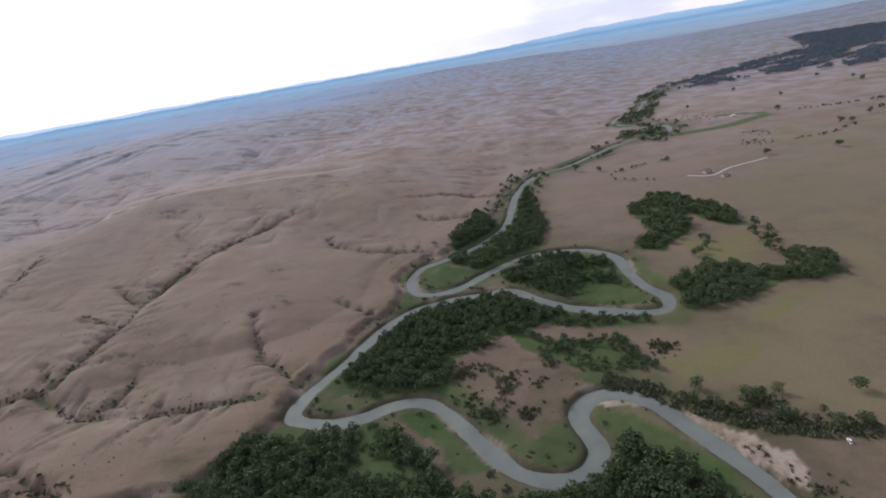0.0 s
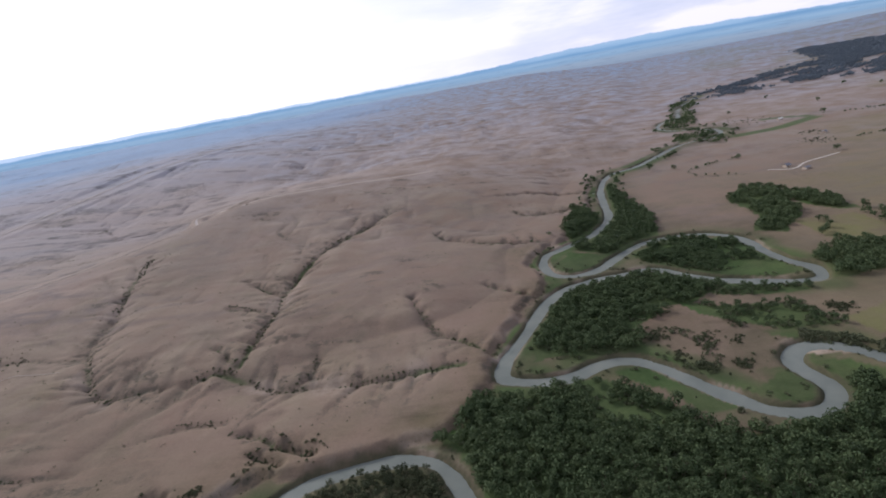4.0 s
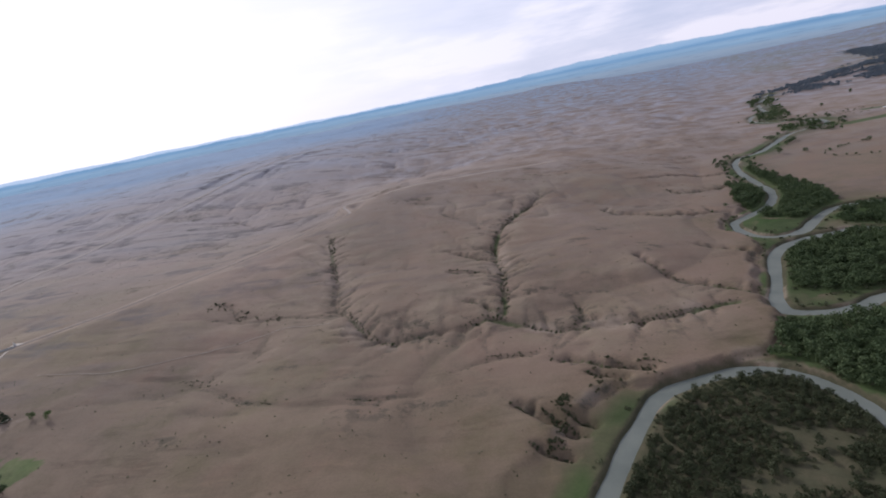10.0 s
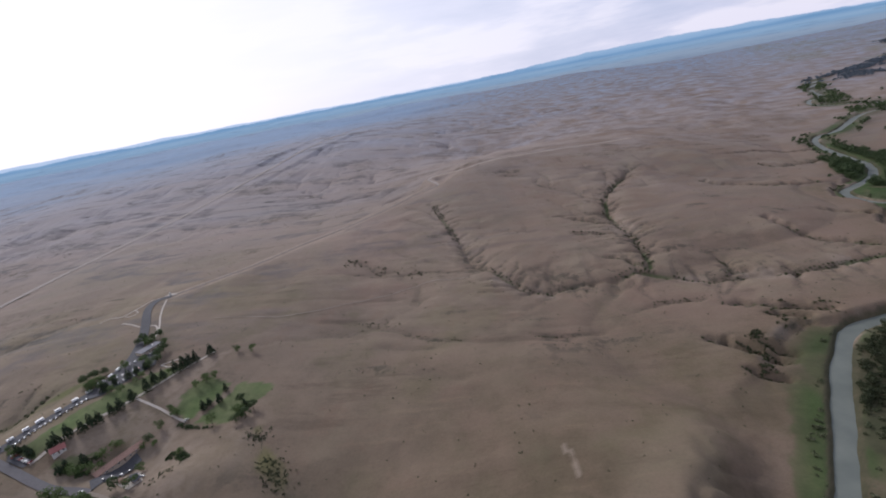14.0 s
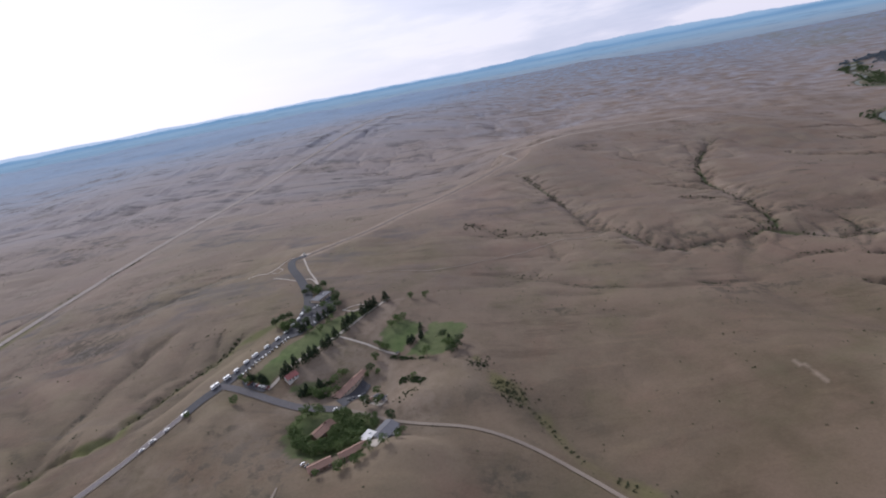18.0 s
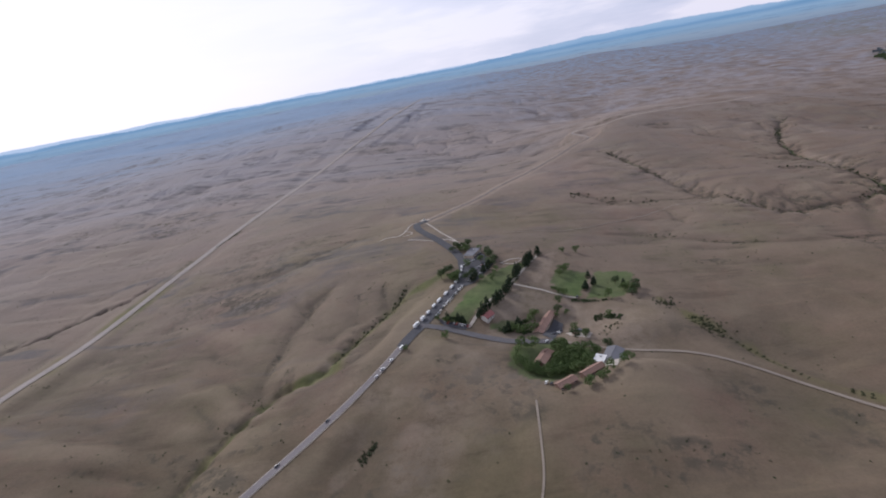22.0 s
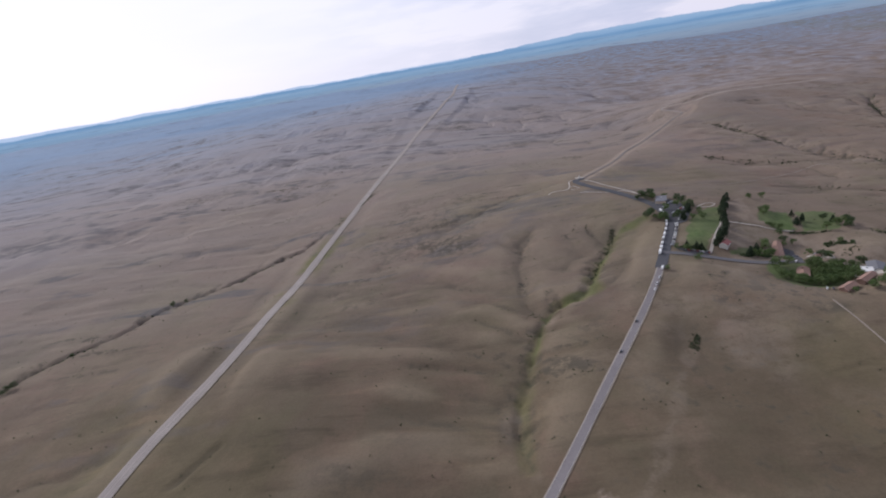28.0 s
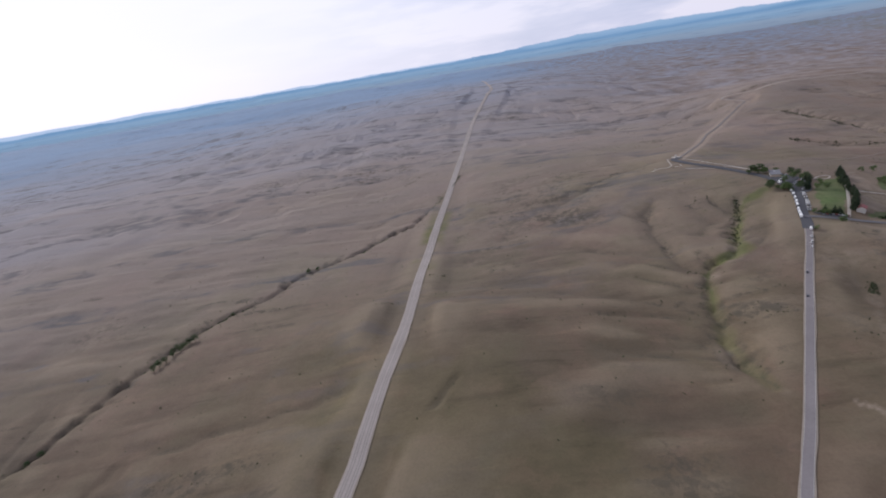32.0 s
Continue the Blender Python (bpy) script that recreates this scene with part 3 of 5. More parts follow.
def drainage(h, cell=7.0):
    """How much water gathers at each ground point (a logarithm), from letting rain run down the slopes."""
    xs, ys = np.arange(-2600, 340, cell), np.arange(-140, 2300, cell)
    gx, gy = np.meshgrid(xs, ys)
    z = sample(h, gx, gy)
    ny, nx = z.shape
    best, to = np.zeros(z.shape), np.full(z.shape, -1)
    idx = np.arange(nx * ny).reshape(ny, nx)
    pad = np.pad(z, 1, constant_values=1e6)
    pid = np.pad(idx, 1, constant_values=-1)
    for dj in (-1, 0, 1):
        for di in (-1, 0, 1):
            if di or dj:
                drop = (z - pad[1 + dj:1 + dj + ny, 1 + di:1 + di + nx]) / math.hypot(di, dj)
                better = drop > best
                best, to = np.where(better, drop, best), np.where(better, pid[1 + dj:1 + dj + ny, 1 + di:1 + di + nx], to)
    rain, goal = [1.0] * (nx * ny), to.ravel().tolist()
    for k in np.argsort(-z.ravel()).tolist():
        if goal[k] >= 0:
            rain[goal[k]] += rain[k]
    wet = np.log(np.array(rain).reshape(ny, nx))
    soft = np.pad(wet, 1, mode="edge")
    wet = 0.5 * wet + 0.125 * (soft[:-2, 1:-1] + soft[2:, 1:-1] + soft[1:-1, :-2] + soft[1:-1, 2:])
    i = np.clip((XX - xs[0]) / cell, 0, nx - 1.001)
    j = np.clip((YY - ys[0]) / cell, 0, ny - 1.001)
    i0, j0 = i.astype(int), j.astype(int)
    u, v = i - i0, j - j0
    out = (wet[j0, i0] * (1 - u) + wet[j0, i0 + 1] * u) * (1 - v) + (wet[j0 + 1, i0] * (1 - u) + wet[j0 + 1, i0 + 1] * u) * v
    return np.where((XX > xs[0]) & (XX < xs[-1]) & (YY > ys[0]) & (YY < ys[-1]), out, 0)


def blurred(v, k):
    """v, averaged over 2 k + 1 grid points each way."""
    for axis in (0, 1):
        pad = [(0, 0), (0, 0)]
        pad[axis] = (k + 1, k)
        c = np.cumsum(np.pad(v, pad, "edge"), axis)
        n = v.shape[axis]
        v = (np.take(c, np.arange(2 * k + 1, 2 * k + 1 + n), axis) - np.take(c, np.arange(n), axis)) / (2 * k + 1)
    return v


def window(line, radius):
    """The part of the ground grid within a radius of a line's bounds."""
    i0, i1 = np.searchsorted(GX, (line[:, 0].min() - radius, line[:, 0].max() + radius))
    j0, j1 = np.searchsorted(GY, (line[:, 1].min() - radius, line[:, 1].max() + radius))
    return slice(j0, j1), slice(i0, i1)


def side_gullies(line, wide, seed):
    """Short rills that run down into a ravine from both sides: foot, knee and head of each."""
    rng = np.random.RandomState(seed)
    out, k = [], 2
    while k < len(line) - 2:
        t = line[k + 1] - line[k - 1]
        t = t / np.linalg.norm(t)
        side = rng.choice([-1, 1])
        way = np.array([-t[1], t[0]]) * side * rng.uniform(0.75, 1.0) - t * rng.uniform(0.1, 0.7)
        long = rng.uniform(0.5, 1.0) ** 2 * 2.7 * wide * (0.5 + 0.8 * k / len(line))
        foot = line[k] + way * wide * 0.1
        knee = foot + way * long * 0.5
        bend = way + np.array([-way[1], way[0]]) * rng.uniform(-0.5, 0.5)
        out.append((foot, knee, knee + bend * long * 0.55))
        k += rng.choice([0, 1, 1, 2])
    return out


def shape_land():
    line = curve(FOOT, 20)
    near, _ = reach(line, 320)
    bluff, _ = reach(curve(FOOT, 120)[::2], 1e5)
    bluff = np.where(np.isfinite(near), near, np.maximum(bluff, 310))
    ring = [tuple(p) for p in curve(FOOT, 60)] + [(-9000, 7600), (-9000, -5000), (-980, -5000)]
    bluff = np.where(inside(ring, XX, YY), 1.2, -1.2) * bluff
    bluff = bluff + 7 * ease(YY, 150, 200) * ease(-YY, -560, -500)
    bluff = bluff + 5 * grain(34, 3) - 5 * ease(grain(22, 2, True), 0.1, 0.6)
    rise = ease(bluff, 0, 54 + 0.35 * np.maximum(YY - 600, 0))
    high = high_ground(XX, YY)
    out = np.hypot(XX + 540, YY - 270)
    far = ease(out, 1300, 2900)
    high = high * (1 - far * 0.6) + far * 0.6 * (52 + 26 * grain(700, 3))
    # long low swells in the distance, drawn out across the view
    swells = rolling(XX * 0.5 + 0.15 * YY + 160 * grain(700, 2), YY + 120 * grain(500, 2), 430, 2, 0.45, True)
    fine = grain(150, 4) * (3.2 - 1.4 * ease(-XX, 880, 1000)) * (1 - far) + grain(420, 2, True) * 3.0 * (1 - far) + swells * 15 * ease(out, 700, 2200)
    calm = (1 - 0.5 * ease(-XX, 880, 1000) * ease(-YY, -500, -350)) * (1 - far)
    gullies = calm * np.minimum(rolling(XX, YY * 0.75, 95, 3, 0.5, True), 0.35) * (2.8 + 5 * ease(out, 550, 1300))
    h = 2.2 + rise * (high - 2.2) + ease(bluff, 30, 200) * (fine - 1.5 + gullies)
    hills = ease(bluff, 25, 90)
    comb = rolling(XX * 0.22 + 0.1 * YY, YY, 15, 2) * ease(grain(170), -0.35, 0.25)
    h += (0.8 + 0.8 * ease(-XX, 860, 980)) * comb * hills * (1 - far)
    flow = drainage(h + 1.3 * grain(26))
    thread = ease(flow, 2.0, 6.2) * hills
    h -= (2.4 * thread + 2.6 * blurred(thread, 5) + 2.6 * blurred(thread, 12)) * (1 + 1.3 * ease(YY, 620, 1000))
    h = np.maximum(h, 2.2 + 5.0 * ease(bluff, 0, 9 + 40 * ease(-YY, -190, -110)) * ease(-YY, -900, -650))
    d, s = reach(RIDGE_ROAD, 90)
    h += np.where(np.isfinite(d), 2.5 * ease(-np.where(np.isfinite(d), d, 90), -75, -8), 0)
    h += (1 - rise) * 0.6 * grain(60, 3)
    # distant benches on the near side of the river
    h += ease(-bluff, 900, 2400) * (12 + 30 * grain(1100, 3))
    sage = ease(thread, 0.12, 0.7) * (0.3 + 0.6 * ease(grain(130), -0.3, 0.4))
    sage = np.maximum(sage, 0.75 * hills * ease(rolling(XX * 0.25 + 0.08 * YY + 300, YY, 13, 2), 0.30, 0.5) * ease(grain(120), -0.1, 0.35))
    green, earth = np.zeros(XX.shape), np.zeros(XX.shape)
    for number, (pts, wide, deep) in enumerate(RAVINES):
        line = curve(pts, 6)
        wob = np.stack([rolling(line[:, 0], line[:, 1], 40, 2), rolling(line[:, 1], line[:, 0], 40, 2)], 1)
        line = line + wob * 5
        d, s = reach(line, wide * 6)
        w = window(line, wide * 6)
        d, s = d[w], s[w]
        taper = ease(s, 0, len(line) * 0.3) * 0.7 + 0.3
        d = np.where(np.isfinite(d), d, 1e6)
        cut = np.clip(1 - d * (1 - 0.3 * grain(24, 2, True)[w]) / (0.8 * wide), 0, 1)
        spur = lattice(s * 0.24 + 2.2 * grain(60)[w] + 9, XX[w] / 300 + 3) + 0.5 * lattice(s * 0.55 + 2 * grain(40)[w], YY[w] / 200)
        h[w] += 0.22 * deep * spur * ease(d, wide * 0.2, wide * 1.5) * ease(-d, -wide * 5.8, -wide * 2.4) * hills[w]
        h[w] -= 0.6 * deep * taper * (cut**1.4) + 1.4 * taper * np.clip(1 - d / 5.5, 0, 1)
        sage[w] = np.maximum(sage[w], np.clip(1.2 * (1 - d / (wide * 0.3)), 0, 1) * taper * (0.55 + 0.45 * ease(grain(26)[w], -0.4, 0.2)))
        green[w] = np.maximum(green[w], np.clip(0.8 * (1 - d / (wide * 0.2)), 0, 1) * taper * ease(grain(60)[w], -0.2, 0.35))
        earth[w] = np.maximum(earth[w], 0.4 * ease(-d, -wide * 1.1, -wide * 0.35) * ease(grain(34)[w], 0.18, 0.4) * taper * (wide > 8))
        for foot, knee, head in side_gullies(line, wide, 500 + number):
            for k, (a, b) in enumerate(((foot, knee), (knee, head))):
                w = window(np.array([a, b]), 6)
                x, y, way = XX[w], YY[w], b - a
                u = np.clip(((x - a[0]) * way[0] + (y - a[1]) * way[1]) / max(way @ way, 1e-9), 0, 1)
                r = np.hypot(x - a[0] - u * way[0], y - a[1] - u * way[1])
                fade = 1 - 0.5 * (k + u)
                h[w] -= 1.9 * fade * np.clip(1 - r / 4.5, 0, 1)
                sage[w] = np.maximum(sage[w], (0.35 + 0.65 * fade) * ease(-r, -3.6, -0.8))
    for pts, wide, deep, worn in SWALES:
        line = curve(pts, 6)
        wob = np.stack([rolling(line[:, 0], line[:, 1], 35, 2), rolling(line[:, 1], line[:, 0], 35, 2)], 1)
        line = line + wob * wide * 0.35
        d, s = reach(line, wide * 2.2)
        w = window(line, wide * 2.2)
        d, s = np.where(np.isfinite(d[w]), d[w], 1e4), s[w]
        taper = ease(s, 0, len(line) * 0.3)
        h[w] -= (0.62 if wide > 5 else 1.0) * deep * taper * np.exp(-(d / wide) ** 2)
        if worn:
            thin = 1.5 + wide * 0.13
            # bottom darkened: brush, and the hollow's shading put into the colour
            sage[w] = np.maximum(sage[w], worn * taper * ease(-d - 0.8 * thin * grain(16)[w], -thin * 1.6, -thin * 0.3) * ease(grain(34)[w], -0.5, 0.1))
            h[w] -= 1.3 * worn * taper * ease(-d, -thin * 1.4, 0)
    # roads lie on their own even grade
    for line, half, k in ((HIGHWAY, 11, 12), (ENTRANCE, 8, 9), (RIDGE_ROAD, 5, 9), (CAMPUS_ROAD, 6, 9)):
        grade = sample(h, line[:, 0], line[:, 1])
        grade = np.convolve(np.pad(grade, k, "edge"), np.ones(2 * k + 1) / (2 * k + 1), "valid")
        half = half + (45 * ease(YY, 650, 1300) if line is HIGHWAY else 0)
        d, s = reach(line, np.max(half) + 26)
        level = np.interp(s, np.arange(len(line)), grade)
        h = np.where(np.isfinite(d), h + (level - h) * ease(-np.where(np.isfinite(d), d, 0), -half - 24, -half), h)
    d, _ = reach(RIVER, 70)
    d = np.where(np.isfinite(d), d, 1e6) + 2.0 * rolling(XX, YY, 24, 3)
    h = np.where(d < 40, np.minimum(h, -1.8 + 1.0 * np.maximum(d - HALF + 2, 0) ** 1.06 + 30 * ease(d, 26, 40)), h)
    valley = ease(-bluff, -2, 6)
    green = np.maximum(green, ease(-YY, 150, 60) * ease(-d, -34, -12) * valley * (0.35 + 0.6 * ease(rolling(XX, YY, 45, 3), -0.35, 0.25)))
    earth = np.maximum(earth, ease(-d, -12, -8) * ease(rolling(XX + 40, YY, 30, 2), 0.12, 0.4) * 0.9)
    brink = (0.15 + 0.85 * ease(YY, 120, 190)) * ease(-YY, -900, -600) * ease(bluff, -7, -1) * ease(-bluff, -15, -6)
    sage = np.maximum(sage, brink * (0.25 + 0.6 * ease(grain(20, 3), -0.1, 0.3)))
    earth = np.maximum(earth, brink * 0.35 * ease(rolling(XX, YY, 25, 3), 0.0, 0.4))
    # banks darkened in patches close to the water
    sage = np.maximum(sage, 0.9 * ease(-d, -13, -9) * ease(rolling(XX - 70, YY + 30, 26, 2), -0.05, 0.3))
    return h, sage, green, earth, bluff, d


def sample(h, x, y):
    """Ground height at places, between the grid's points."""
    i = np.clip(np.searchsorted(GX, x) - 1, 0, len(GX) - 2)
    j = np.clip(np.searchsorted(GY, y) - 1, 0, len(GY) - 2)
    u, v = (x - GX[i]) / (GX[i + 1] - GX[i]), (y - GY[j]) / (GY[j + 1] - GY[j])
    return (h[j, i] * (1 - u) + h[j, i + 1] * u) * (1 - v) + (h[j + 1, i] * (1 - u) + h[j + 1, i + 1] * u) * v


HEIGHT, SAGE, GREEN, EARTH, BLUFF, TO_RIVER = shape_land()


def land(x, y):
    return float(sample(HEIGHT, np.array(float(x)), np.array(float(y))))


def quick_mesh(name, verts, faces, mat, smooth=True):
    """A mesh from arrays; all faces have the same number of corners."""
    me = bpy.data.meshes.new(name)
    verts, faces = np.asarray(verts, np.float32), np.asarray(faces, np.int32)
    n, c = faces.shape
    me.vertices.add(len(verts))
    me.vertices.foreach_set("co", verts.ravel())
    me.loops.add(n * c)
    me.loops.foreach_set("vertex_index", faces.ravel())
    me.polygons.add(n)
    me.polygons.foreach_set("loop_start", np.arange(0, n * c, c, dtype=np.int32))
    me.polygons.foreach_set("use_smooth", np.full(n, smooth))
    me.materials.append(mat)
    me.update(calc_edges=True)
    return me


def cover(me, name, values):
    me.attributes.new(name, "FLOAT", "POINT").data.foreach_set("value", np.clip(values, 0, 1).astype(np.float32).ravel())


OLIVE_FIELDS = [
    [(109, 273), (133, 282), (166, 290), (200, 317), (257, 342), (250, 322), (204, 303), (156, 257), (136, 244), (108, 250)],
    [(207, 467), (260, 459), (264, 413), (230, 383), (199, 413)],
]
RUSTY = curve([(-911, 12), (-916, 2), (-935, -28), (-950, -52), (-966, -75), (-981, -94), (-1000, -125)], 5)
LAWNS = [
    [(-858, 134), (-844, 126), (-799, 183), (-778, 220), (-799, 217), (-827, 192), (-844, 159)],
    [(-766, 186), (-754, 201), (-734, 192), (-749, 156), (-767, 166)],
    [(-727, 193), (-696, 185), (-716, 146), (-744, 151)],
    [(-816, 92), (-806, 102), (-795, 99), (-764, 88), (-757, 76), (-772, 60), (-794, 53), (-809, 60), (-817, 76)],
    [(-827, 122), (-803, 131), (-809, 113)],
]
BARE = [
    [(-30, 300), (1, 315), (23, 295), (47, 276), (63, 255), (37, 234), (11, 239), (-8, 253)],
    [(-163, 152), (-130, 148), (-110, 138), (-120, 112), (-160, 108), (-165, 126)],
    [(125, 205), (150, 205), (200, 195), (240, 150), (170, 140), (135, 165)],
]
# rank grass on the inner banks of the bends
MEADOWS = [
    [(-67, 252), (-49, 260), (-30, 236), (-5, 201), (-22, 199), (-34, 205), (-37, 224)],
    [(12, 215), (36, 229), (42, 210), (29, 198), (12, 204)],
    [(54, 232), (77, 227), (91, 208), (104, 181), (102, 168), (71, 172), (54, 204)],
    [(-60, 453), (-33, 487), (1, 452), (-20, 429), (-50, 427)],
    [(46, 394), (68, 370), (108, 348), (137, 354), (133, 381), (119, 450), (100, 462), (122, 391)],
    [(-326, 168), (-314, 178), (-303, 176), (-316, 148), (-330, 134), (-334, 146)],
    [(-245, 190), (-222, 197), (-196, 188), (-181, 155), (-186, 150), (-205, 183)],
]
# bare pale ground and worn dry turf
PALE = [
    [(-801, 184), (-772, 232), (-752, 238), (-760, 205), (-770, 190), (-780, 172)],
    [(-830, 140), (-803, 172), (-752, 150), (-760, 132), (-790, 140), (-815, 120)],
    [(-506, 94), (-502, 90), (-498, 80), (-500, 66), (-504, 66), (-502, 80)],
    [(56, 243), (66, 246), (80, 245), (86, 237), (74, 235), (62, 236)],
    [(97, 237), (111, 211), (114, 194), (124, 175), (136, 170), (139, 190), (121, 209)],
]
# woods and thickets in the valley
NEAR_WOOD = [(-178, 220), (-159, 250), (-120, 246), (-83, 247), (-62, 240), (-42, 215), (-30, 190), (-9, 180), (32, 182), (54, 204), (74, 212), (90, 192), (102, 165), (98, 120), (20, 112), (-45, 116), (-108, 136), (-160, 158), (-166, 178), (-178, 204), (-192, 216)]
LOOP_THICKET = [(-290, 160), (-251, 193), (-217, 199), (-192, 188), (-179, 160), (-178, 122), (-189, 98), (-172, 70), (-200, 48), (-335, 64), (-342, 92), (-318, 128)]
BANK_WOOD = [(-115, 286), (-102, 332), (-69, 386), (-28, 395), (22, 390), (60, 353), (29, 331), (2, 330), (-29, 307), (-34, 275), (-70, 283)]
TONGUE_WOOD = [(-26, 552), (14, 641), (41, 572), (92, 749), (87, 561), (74, 509), (62, 473), (13, 455), (-27, 484)]
ISLAND_WOOD = [(17, 440), (69, 478), (127, 440), (122, 385), (70, 377), (44, 400)]
MEADOW_WOOD = [(16, 335), (56, 316), (94, 306), (105, 263), (61, 273), (25, 308)]
BEND_WOOD = [(57, 216), (69, 212), (80, 202), (100, 179), (95, 169), (27, 179), (45, 194)]
HOOK_WOOD = [(190, 575), (238, 611), (279, 538), (277, 469), (255, 480), (245, 534), (218, 480), (177, 442), (155, 458), (186, 495)]
HOOK_ARM = [(160, 378), (203, 397), (244, 370), (295, 386), (281, 351), (233, 352), (182, 330), (147, 336)]
HOOK_LINE = [(274, 529), (285, 474), (276, 407), (299, 385), (282, 367), (260, 388), (262, 443)]
BANK_LINE = [(107, 230), (149, 231), (190, 201), (185, 195), (168, 201), (125, 215)]
NECK_WOOD = [(35, 371), (64, 352), (125, 334), (120, 323), (79, 326), (43, 340)]
FAR_WOOD = [(666, 1650), (837, 1746), (1011, 1838), (1236, 2027), (1420, 2100), (1800, 2800), (2300, 2500), (1638, 2019), (1141, 1389), (1045, 1465), (923, 1533), (767, 1518), (620, 1541)]
UPSTREAM_WOOD = [(372, 1165), (460, 1330), (553, 1534), (640, 1560), (523, 1327), (473, 1209), (406, 1097)]
ISLET_WOOD = [(300, 969), (351, 1039), (414, 1003), (366, 887), (341, 911), (320, 981)]



def build_ground():
    ny, nx = XX.shape
    idx = np.arange(nx * ny).reshape(ny, nx)
    quads = np.stack([idx[:-1, :-1], idx[:-1, 1:], idx[1:, 1:], idx[1:, :-1]], -1).reshape(-1, 4)
    me = quick_mesh("ground", np.stack([XX, YY, HEIGHT], -1).reshape(-1, 3), quads, GROUND)
    field = np.zeros(XX.shape)
    for ring in OLIVE_FIELDS:
        field = np.maximum(field, inside(ring, XX + 8 * rolling(XX, YY, 40, 3), YY + 8 * rolling(YY, XX, 40, 3)) * 1.0)
    field = np.maximum(field, ease(-BLUFF, 150, 400) * 0.45 * ease(rolling(XX, YY, 260, 3), -0.1, 0.3))
    sage = np.maximum(SAGE, (0.2 + 0.25 * ease(-XX, 650, 900)) * ease(grain(130, 4), 0.12, 0.5) * ease(BLUFF, 20, 60))
    sage = np.maximum(sage, 0.8 * ease(-np.hypot(XX + 790, (YY + 25) * 1.3), -300, -110) * ease(rolling(XX, YY, 48, 5, 0.6), -0.1, 0.3))
    green = GREEN.copy()
    green *= ease(TO_RIVER, 6.6, 8.4)
    lawn = np.zeros(XX.shape)
    for ring in LAWNS:
        lawn = np.maximum(lawn, inside(ring, XX + 2.5 * rolling(XX, YY, 12, 2), YY + 2.5 * rolling(YY, XX, 12, 2)) * (0.75 + 0.25 * rolling(XX, YY, 22, 3)))
    for ring in (NEAR_WOOD, LOOP_THICKET, BANK_WOOD, TONGUE_WOOD, ISLAND_WOOD, MEADOW_WOOD, BEND_WOOD, HOOK_WOOD, HOOK_ARM, NECK_WOOD):
        wood = inside(ring, XX + 6 * rolling(XX, YY, 20, 2), YY + 6 * rolling(YY, XX, 20, 2))
        green = np.maximum(green, wood * (0.35 if ring is LOOP_THICKET else 0.95))
        sage = np.maximum(sage, wood * 0.9)
    for ring in MEADOWS:
        turf = (0.55 if ring is MEADOWS[5] else 1.0) * inside(ring, XX + 5 * rolling(XX, YY, 16, 2), YY + 5 * rolling(YY, XX, 16, 2))
        green = np.maximum(green, turf * 1.0 * ease(TO_RIVER, 6.2, 7.6))
    # dark stripe coloured on in place of a step in the bank
    d, _ = reach(curve([(72, 256), (97, 239), (112, 210), (123, 184), (136, 165), (138, 140)], 4), 20)
    sage = np.maximum(sage, ease(-np.where(np.isfinite(d), d, 20) - 3 * rolling(XX, YY, 12, 2), -5, -1.5))
    for pts, half in (([(410, 934), (491, 938), (561, 966), (594, 981)], 13), ([(594, 1000), (585, 1020), (564, 1036), (534, 1047)], 9), ([(395, 960), (350, 1010), (330, 990)], 14)):
        d, _ = reach(curve(pts, 8), 60)
        green = np.maximum(green, 0.8 * ease(-np.where(np.isfinite(d), d, 60), -half - 5, -half + 3))
    d, _ = reach(curve([(317, 768), (276, 760), (230, 742), (220, 717), (222, 698), (271, 665)], 6), 30)
    sage = np.maximum(sage, 0.7 * ease(-np.where(np.isfinite(d), d, 30), -7, -2))
    d, _ = reach(HIGHWAY, 40)
    field = np.maximum(field, 0.9 * ease(-np.where(np.isfinite(d), d, 40), -20, -8) * ease(-np.abs(YY - 285), -190, -80) * ease(rolling(XX, YY, 30, 2), -0.3, 0.3))
    d, _ = reach(curve([(-945, 122), (-958, 98), (-985, 88), (-1006, 40), (-1026, -21), (-1030, -72)], 5), 20)
    field = np.maximum(field, (0.45 + 0.35 * rolling(XX, YY, 14, 2)) * ease(-np.where(np.isfinite(d), d, 20) - 4 * rolling(XX, YY, 12, 2), -6.5, -2))
    d, _ = reach(curve([(-865, 214), (-899, 193), (-915, 165), (-934, 137), (-948, 106), (-970, 95), (-994, 77)], 5), 25)
    field = np.maximum(field, 0.85 * ease(-np.where(np.isfinite(d), d, 25) - 7 * rolling(XX, YY, 20, 3), -9, -2))
    green = np.maximum(green, 0.5 * ease(-np.where(np.isfinite(d), d, 25) - 5 * grain(20, 3), -7, -1) * ease(grain(34), -0.4, 0.1))
    for pts in ([(-1001, -93), (-995, -101), (-994, -108), (-986, -120)], [(-988, -104), (-982, -108), (-977, -105)]):
        d, _ = reach(curve(pts, 3), 12)
        EARTH[:] = np.maximum(EARTH, ease(-np.where(np.isfinite(d), d, 12), -2.4, -0.6))
    d, _ = reach(RUSTY, 20)
    EARTH[:] = np.maximum(EARTH, 0.16 * ease(-np.where(np.isfinite(d), d, 20) - 5 * grain(14, 3), -4, -1))
    d, _ = reach(curve([(-694, 136), (-672, 101), (-655, 76), (-642, 45), (-614, 19)], 5), 20)
    field = np.maximum(field, 0.8 * ease(-np.where(np.isfinite(d), d, 20) - 6 * rolling(XX, YY, 18, 2), -5, -1))
